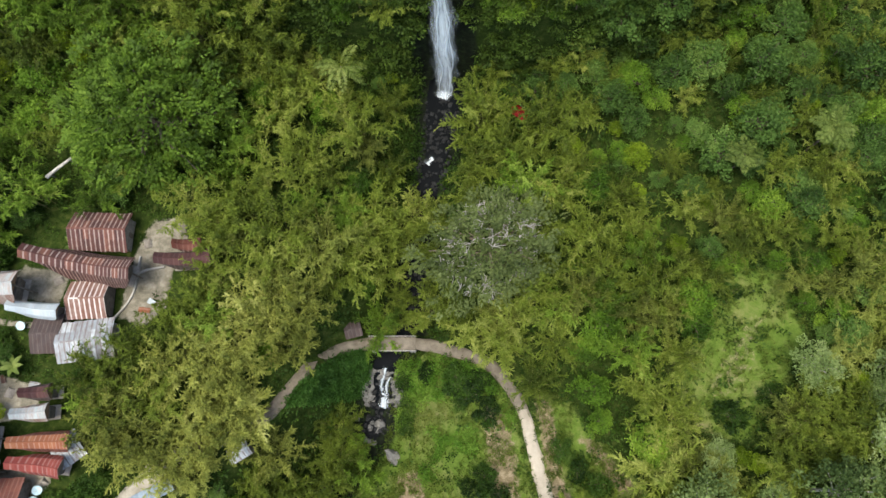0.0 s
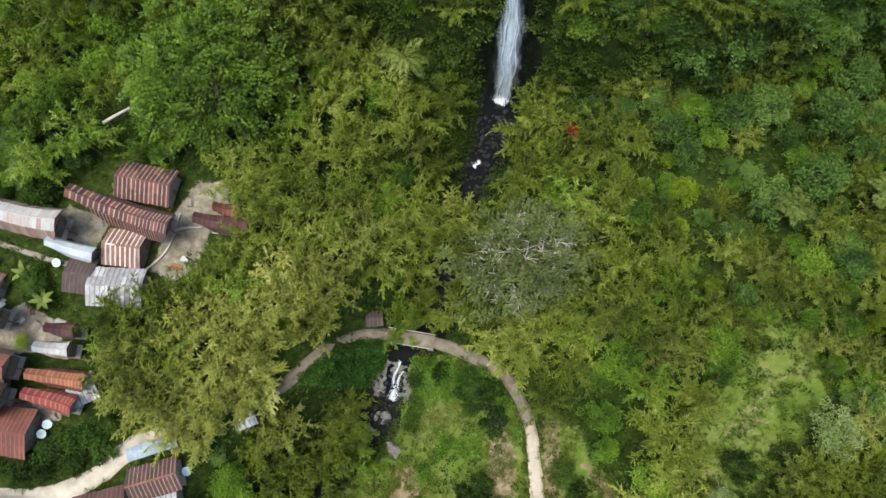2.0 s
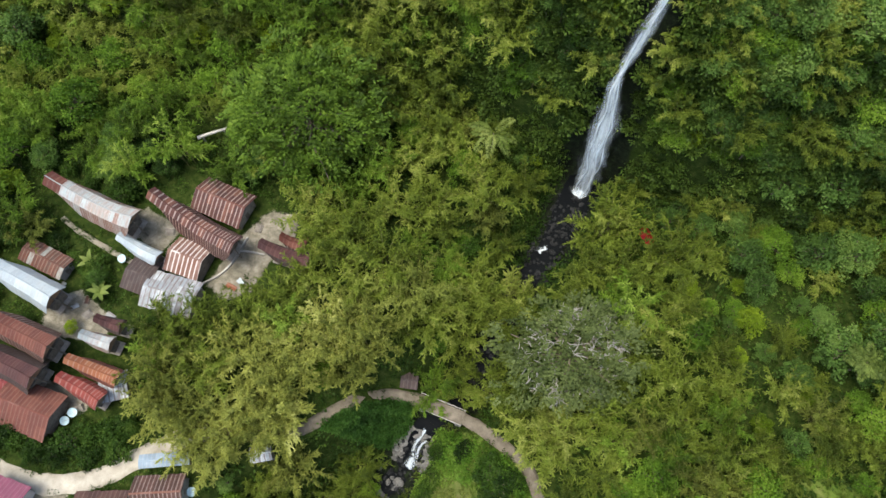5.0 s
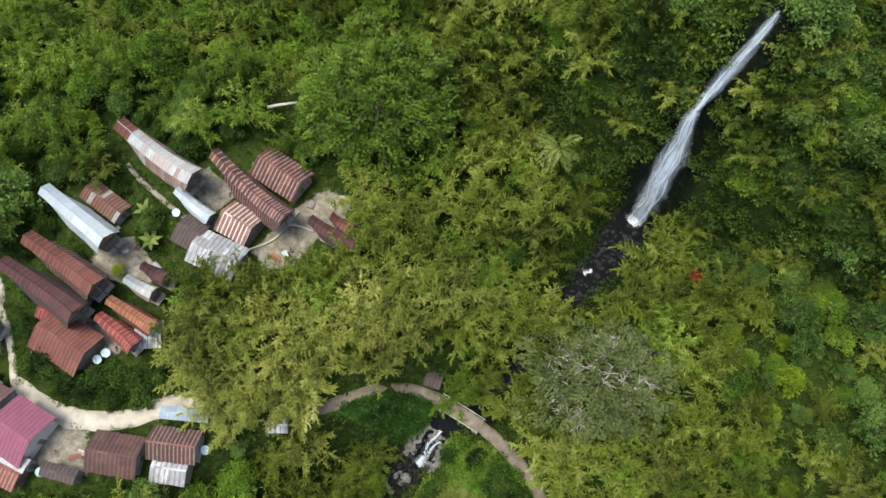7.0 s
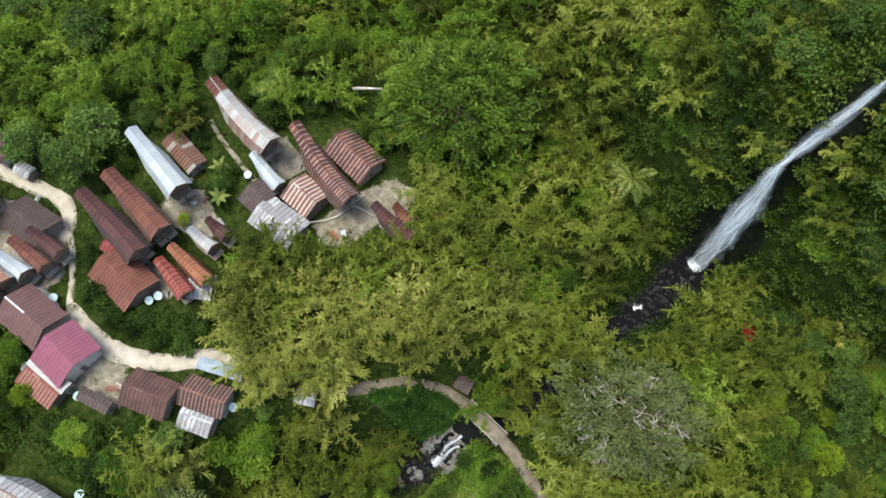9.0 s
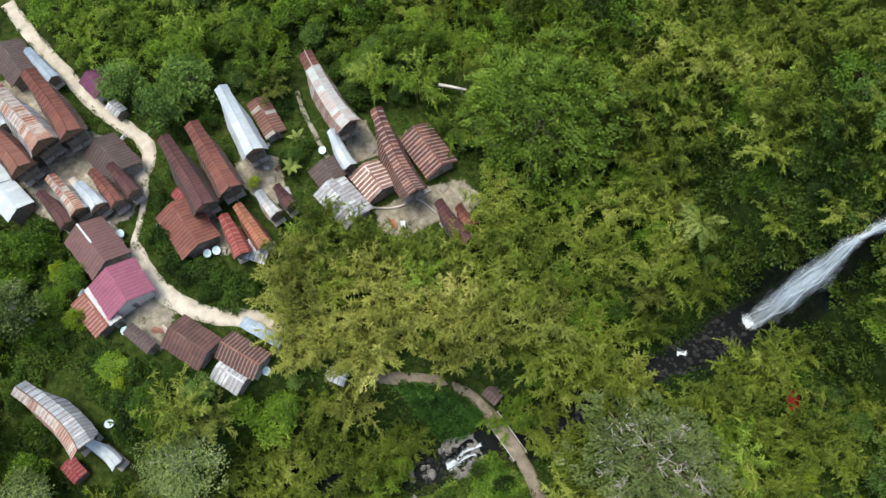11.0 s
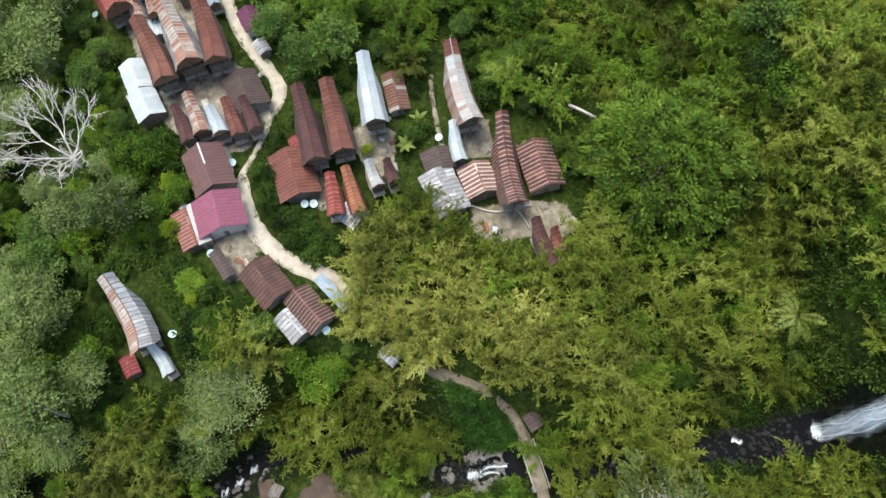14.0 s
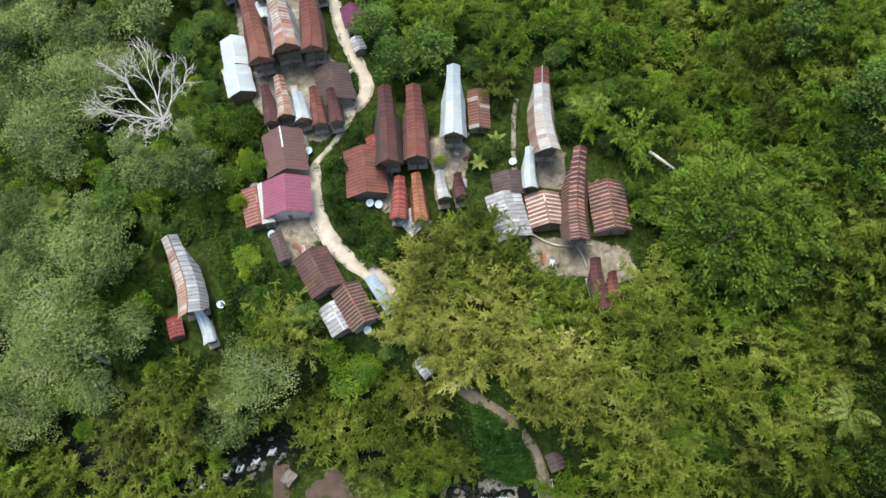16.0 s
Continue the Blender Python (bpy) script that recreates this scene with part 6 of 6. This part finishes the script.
for i in range(1330):
    x, y = (rng.uniform(-128, -58), rng.uniform(-30, 46)) if i < 900 else (rng.uniform(-72, -38), rng.uniform(-60, -34)) if i < 1150 else (rng.uniform(-116, -80), rng.uniform(-54, -32))
    if (np.hypot(FOOT[:, 0] - x, FOOT[:, 1] - y) - FOOT[:, 2]).min() < 1.5 or road_gap(x, y)[0] < 2.5 or min(edge_gap(x, y, p) for p in YARDS) < 1.6 or noise.noise((x * 0.1, y * 0.1, 2)) < -0.3:
        continue
    if i >= 1150 and i % 3 == 0 and (np.hypot(FOOT[:, 0] - x, FOOT[:, 1] - y) - FOOT[:, 2]).min() > 2.2:
        stand(TREES, x, y, rng.uniform(0.4, 0.62))
    elif i % 5 == 0 and y > 12 and (np.hypot(FOOT[:, 0] - x, FOOT[:, 1] - y) - FOOT[:, 2]).min() > 2.5 and road_gap(x, y)[0] > 2.5:
        stand(DEEP, x, y, rng.uniform(0.4, 0.58))
    elif i % 2:
        stand(BUSHES, x, y, rng.uniform(0.6, 1.15))


def frond_plant(seed, fronds, reach, droop, wide, segs, stem, mat, split, arc=2 * math.pi, start=0.0):
    """A stem with a rosette of long leaves; split: feathered into leaflets."""
    r = np.random.RandomState(seed)
    np.random.seed(seed)
    v, f = [], []
    tube(v, f, [(0, 0, -0.6), (0.1, 0, stem * 0.5), (0.0, 0.1, stem)], [0.24, 0.19, 0.15], 8)
    out = [mesh_of("trunk", v, f, M_BARK, True)]
    for k in range(fronds):
        a = start + arc * k / fronds + r.normal() * 0.12
        lift, ln = r.uniform(0.35, 1.1), reach * r.uniform(0.8, 1.1)
        d = np.array((math.cos(a), math.sin(a), 0))
        side = np.array((-d[1], d[0], 0))
        spine = [np.array((0, 0, stem)) + d * ln * t * math.cos(lift * (1 - 0.6 * t)) + np.array((0, 0, ln * (t * math.sin(lift) - droop * t * t))) for t in np.linspace(0, 1, segs + 1)]
        pts, faces = [], []
        if split:
            base, tip, w = [], [], []
            for t in np.linspace(0.12, 1, segs * 4):
                i = min(segs - 1, int(t * segs))
                p = spine[i] + (spine[i + 1] - spine[i]) * (t * segs - i)
                for sg in (-1, 1):
                    q = side * sg + d * 0.6 + np.array((0, 0, -0.25 + 0.1 * r.normal()))
                    base.append(p), tip.append(p + q * wide * (0.35 + math.sin(math.pi * min(1, t * 0.95))) * 0.8), w.append(0.16)
            for t in range(segs):
                base.append(spine[t]), tip.append(spine[t + 1]), w.append(0.12)
            out.append(leaf_mesh("frond", np.array(base), np.array(tip), np.array(w), mat, True))
        else:
            for i, p in enumerate(spine):
                w = wide * (0.25 + math.sin(math.pi * (i / segs) ** 0.8)) * (1 if i < segs else 0.1)
                pts += [tuple(p - side * w + np.array((0, 0, 0.12))), tuple(p), tuple(p + side * w + np.array((0, 0, 0.12)))]
            for i in range(segs):
                faces += [(3 * i, 3 * i + 1, 3 * i + 4, 3 * i + 3), (3 * i + 1, 3 * i + 2, 3 * i + 5, 3 * i + 4)]
            me = mesh_of("leaf", pts, faces, mat, True)
            out.append(me)
    return out


def place(ob, x, y, turn=0.0, scale=1.0, dz=0.0):
    ob.matrix_world = pose(x, y, surface(x, y) + dz, 0, 0, turn) @ Matrix.Scale(scale, 4)
    return ob


place(plant("palm", frond_plant(1, 9, 5.4, 0.75, 1.0, 8, 10.5, M_PALM, True, 5.2, 2.2), "tall palm with long pale drooping fronds", "palm"), -18.8, 64.6, 20)
place(plant("palm", frond_plant(2, 16, 4.0, 0.45, 1.0, 7, 9.0, M_PALM, True), "sunlit palm with feathered yellow-green fronds", "palm"), 66.4, 49.3)
place(plant("palm", frond_plant(3, 14, 3.4, 0.5, 0.9, 7, 8.0, M_PALM, True), "palm with drooping grey-green fronds", "palm"), 53.3, 46.6)
place(plant("palm", frond_plant(4, 14, 3.0, 0.4, 0.8, 6, 8.5, M_PALM, True), "small palm with feathered fronds among trees", "palm"), -74.6, -74.1)
for k, (x, y) in enumerate(((-75.4, 10.6), (-67.4, 32.6), (-78.7, 44.4), (-80.5, 15.0))):
    place(plant("banana_plant", frond_plant(10 + k, 7, 2.4, 0.5, 0.36, 6, 2.4, M_PALM, False), "banana plant with broad torn green leaves", "banana plant", "banana plants"), x, y, 40 * k)


def bare_tree(seed, tall, spread):
    r = random.Random(seed)
    v, f = [], []

    def limb(p, d, ln, rad, depth):
        q = p + d * ln * 0.5 + Vector((r.uniform(-1, 1), r.uniform(-1, 1), 0)) * ln * 0.06
        e = p + d * ln + Vector((0, 0, 0.05 * ln))
        tube(v, f, [tuple(p), tuple(q), tuple(e)], [rad, rad * 0.8, rad * 0.58], 5)
        if depth:
            for k in range(3 if depth > 1 else 2):
                w = (d + Vector((r.uniform(-1, 1), r.uniform(-1, 1), r.uniform(-0.25, 0.5))) * 0.85).normalized()
                limb(e if k else p + d * ln * 0.7, w, ln * r.uniform(0.5, 0.78), rad * 0.62, depth - 1)
    tube(v, f, [(0, 0, -1), (0.2, 0, tall * 0.3), (0.1, 0.2, tall * 0.55)], [0.5, 0.42, 0.34], 8)
    for k in range(6):
        a = k * 1.05 + r.uniform(-0.2, 0.2)
        limb(Vector((0.1, 0.2, tall * 0.5)), Vector((math.cos(a) * 0.8, math.sin(a) * 0.8, 0.85)).normalized(), spread, 0.23, 5)
    return mesh_of("dead_tree", v, f, M_BLEACHED, True)


place(tagged(new("dead_tree", bare_tree(3, 14.0, 6.0)), "leafless dead tree with whitened branches", "tree"), -94.0, -54.8)

# a fallen bleached trunk on the slope
v, f = [], []
a, b = Vector((-75.2, 46.2, surface(-75.2, 46.2) + 1.6)), Vector((-70.4, 50.2, surface(-70.4, 50.2) + 2.6))
tube(v, f, [tuple(a), tuple(a.lerp(b, 0.4) + Vector((0, 0, 0.12))), tuple(b)], [0.38, 0.33, 0.24], 8)
for q in (0.15, 0.85):
    p = a.lerp(b, q)
    tube(v, f, [tuple(p), (p.x + 0.3, p.y - 0.2, surface(p.x, p.y) - 0.4)], [0.18, 0.14], 6)
tagged(new("fallen_trunk", mesh_of("fallen_trunk", v, f, M_BLEACHED, True)), "bleached fallen tree trunk propped on stubs", "log")

# wet hollow in the meadow
bm = bmesh.new()
ring = []
for k in range(20):
    a = 2 * math.pi * k / 20
    r = 2.3 + 0.7 * noise.noise((math.cos(a) * 1.2, math.sin(a) * 1.2, 3))
    ring.append((-4.1 + r * 1.15 * math.cos(a), -3.1 + r * math.sin(a)))
level = min(surface(x, y) for x, y in ring) + 0.12
bm.faces.new([bm.verts.new((x, y, level)) for x, y in ring])
me = bpy.data.meshes.new("puddle_water")
bm.to_mesh(me), bm.free()
me.materials.append(M_MUD)
tagged(new("puddle_water", me), "dark shallow puddle in the grass", "water", kind="structure")

# red shelter by the fall
shelter = tagged(new("shelter"), "small open shelter with a red sheet roof", "shelter")
shelter.matrix_world = pose(14.8, 59.0, surface(14.8, 59.0) + 0.4, 0, 0, -38) @ Matrix.Diagonal((1.1, 1.1, 1.0, 1))
bm = bmesh.new()
vs = [bm.verts.new(p) for p in ((-1.6, -1.0, 2.4), (1.6, -1.0, 2.4), (1.6, 0, 2.9), (-1.6, 0, 2.9), (1.6, 1.0, 2.4), (-1.6, 1.0, 2.4))]
bm.faces.new(vs[:4]), bm.faces.new((vs[3], vs[2], vs[4], vs[5]))
bmesh.ops.solidify(bm, geom=bm.faces[:], thickness=0.06)
part("roof", bm, M_RED, shelter)
for sx in (-1.3, 1.3):
    for sy in (-0.8, 0.8):
        v, f = [], []
        tube(v, f, [(sx, sy, -0.6), (sx, sy, 2.55)], [0.09, 0.08], 8)
        part_of("post", mesh_of("post", v, f, M_WOOD), shelter)


# ---- satellite dishes ----
def dish(x, y, turn, base=0.0):
    top = tagged(new("satellite_dish"), "pale blue-white satellite dish on a short pole", "satellite dish", "satellite dishes")
    top.matrix_world = pose(x, y, surface(x, y) + base, 0, 0, turn) @ Matrix.Scale(0.82, 4)
    v, f = [(0, 0, -0.22)], []
    for r_, z in ((0.4, -0.18), (0.72, -0.06), (1.0, 0.12)):
        v += [(r_ * math.cos(k * math.pi / 8), r_ * math.sin(k * math.pi / 8), z) for k in range(16)]
    f += [(0, 1 + k, 1 + (k + 1) % 16) for k in range(16)]
    for j in range(2):
        f += [(1 + 16 * j + k, 17 + 16 * j + k, 17 + 16 * j + (k + 1) % 16, 1 + 16 * j + (k + 1) % 16) for k in range(16)]
    n = len(v)
    v += [(p[0], p[1], p[2] - 0.03) for p in v]
    f += [tuple(n + k for k in q[::-1]) for q in f]
    m = pose(0, 0, 1.5, 18, 0, 0)
    part_of("reflector", mesh_of("reflector", [tuple(m @ Vector(p)) for p in v], f, M_DISH, True), top)
    v, f = [], []
    tube(v, f, [(0, 0, -0.5), (0, 0, 1.3)], [0.05, 0.05], 8)
    part_of("pole", mesh_of("pole", v, f, M_CONCRETE), top)
    v, f = [], []
    for k in range(3):
        w = k * 2.094
        tube(v, f, [tuple(m @ Vector((0.95 * math.cos(w), 0.95 * math.sin(w), 0.1))), tuple(m @ Vector((0, 0, 0.75)))], [0.018, 0.018], 4)
    part_of("feed_arm", mesh_of("feed_arm", v, f, M_CONCRETE), top)


for x, y, t in ((-76.1, 18.0, 10), (-82.9, -23.8, 80), (-69.4, -11.8, 40), (-68.9, -10.1, 60), (-43.2, -13.8, 20), (-64.7, -31.5, 120), (-52.0, -42.0, 200), (-133.5, -47.5, 0)):
    dish(x, y, t)


# ---- clutter about the houses ----
def loose_sheet(x, y, turn, style, size=(0.8, 2.0)):
    """A roofing sheet lying about, bent a little, on two billets."""
    top = tagged(new("loose_sheet"), f"loose {ROOF_WORDS[style]} sheet lying on the ground", "metal sheet", "loose roofing sheets")
    top.matrix_world = pose(x, y, surface(x, y), 0, 0, turn)

    def patch(p, q):
        return ((p - 0.5) * size[0], (q - 0.5) * size[1], 0.22 + 0.12 * math.sin(math.pi * q)), p * size[0], q * size[1]
    sheet("panel", patch, ROOFS[style], top)
    for s in (-0.35, 0.35):
        bm = bmesh.new()
        block(bm, (-size[0] * 0.4, s * size[1] - 0.1, -0.15), (size[0] * 0.4, s * size[1] + 0.1, 0.24), 0.02)
        part("billet", bm, M_WOOD, top)


rng = random.Random(77)
for x, y, style in ((-80.5, -16.8, "zinc"), (-79.0, -17.3, "zincold"), (-77.3, -17.0, "zinc"), (-75.6, -17.2, "striped"), (-73.8, -17.0, "zincold"), (-82.0, -15.0, "striped"), (-76.0, -37.5, "zincold"), (-74.2, -37.6, "zinc"), (-77.2, -35.5, "zinc"),
                    (-60.9, -25.4, "striped"), (-60.2, -24.2, "striped"), (-61.5, -26.6, "brick"), (-78.2, 8.6, "patchedg"), (-79.8, 6.6, "zincold"), (-72.5, 7.6, "zincold"), (-103.0, -13.9, "zincold"), (-104.5, -16.0, "patchedg"),
                    (-84.2, 9.2, "zincold"), (-54.5, 21.0, "orange"), (-53.4, 22.6, "zinc"), (-66.5, -1.0, "zincold"), (-108.5, -42.5, "striped"), (-110.5, -42.0, "patchedg"), (-101.0, -40.5, "maroon")):
    loose_sheet(x, y, rng.uniform(0, 180), style, (rng.uniform(0.7, 1.0), rng.uniform(1.4, 2.4)))


def woodpile(x, y, turn):
    top = tagged(new("woodpile"), "stack of split grey firewood beside a house", "woodpile", "woodpiles")
    top.matrix_world = pose(x, y, surface(x, y), 0, 0, turn)
    for row in range(3):
        for k in range(6 - row):
            v, f = [], []
            y0 = (k - (5 - row) / 2) * 0.26
            tube(v, f, [(-0.8 + rng.uniform(-0.1, 0.1), y0, 0.08 + row * 0.22), (0.8 + rng.uniform(-0.1, 0.1), y0 + rng.uniform(-0.03, 0.03), 0.08 + row * 0.22)], [0.13, 0.12], 6)
            part_of("billet", mesh_of("billet", v, f, M_PALEWOOD), top)


for x, y, t in ((-70.8, 26.5, 20), (-76.8, 6.2, 70), (-83.5, 5.6, 10), (-68.8, -9.2, 50), (-55.2, 33.5, 100), (-96.0, -23.2, 30), (-101.0, -30.2, 80)):
    woodpile(x, y, t)

# low retaining wall and kerb beside the upper yard
for name, pts in (("retaining_wall", [(-58.5, 26.0), (-55.5, 28.2), (-51.5, 29.0)]), ("retaining_wall", [(-60.0, 19.2), (-56.8, 24.2), (-56.2, 31.0)]), ("retaining_wall", [(-72.5, -25.4), (-77.5, -25.6), (-79.2, -27.2)])):
    line = along(pts, 0.7)
    v, f = [], []
    for i, p in enumerate(line):
        a = line[min(i + 1, len(line) - 1)] - line[max(i - 1, 0)]
        side = np.array((-a[1], a[0])) / math.hypot(a[0], a[1]) * 0.16
        z = surface(p[0], p[1])
        for k, h in ((-1, -0.4), (-1, 0.5), (-0.7, 0.56), (0.7, 0.56), (1, 0.5), (1, -0.4)):
            v.append((p[0] + side[0] * k, p[1] + side[1] * k, z + h))
    for i in range(len(line) - 1):
        f += [(i * 6 + k, i * 6 + k + 1, i * 6 + 7 + k, i * 6 + 6 + k) for k in range(5)]
    f += [tuple(range(6)), tuple(range(len(v) - 1, len(v) - 7, -1))]
    tagged(new(name, mesh_of(name, v, f, M_CONCRETE)), "low grey concrete retaining wall along the yard", "wall")
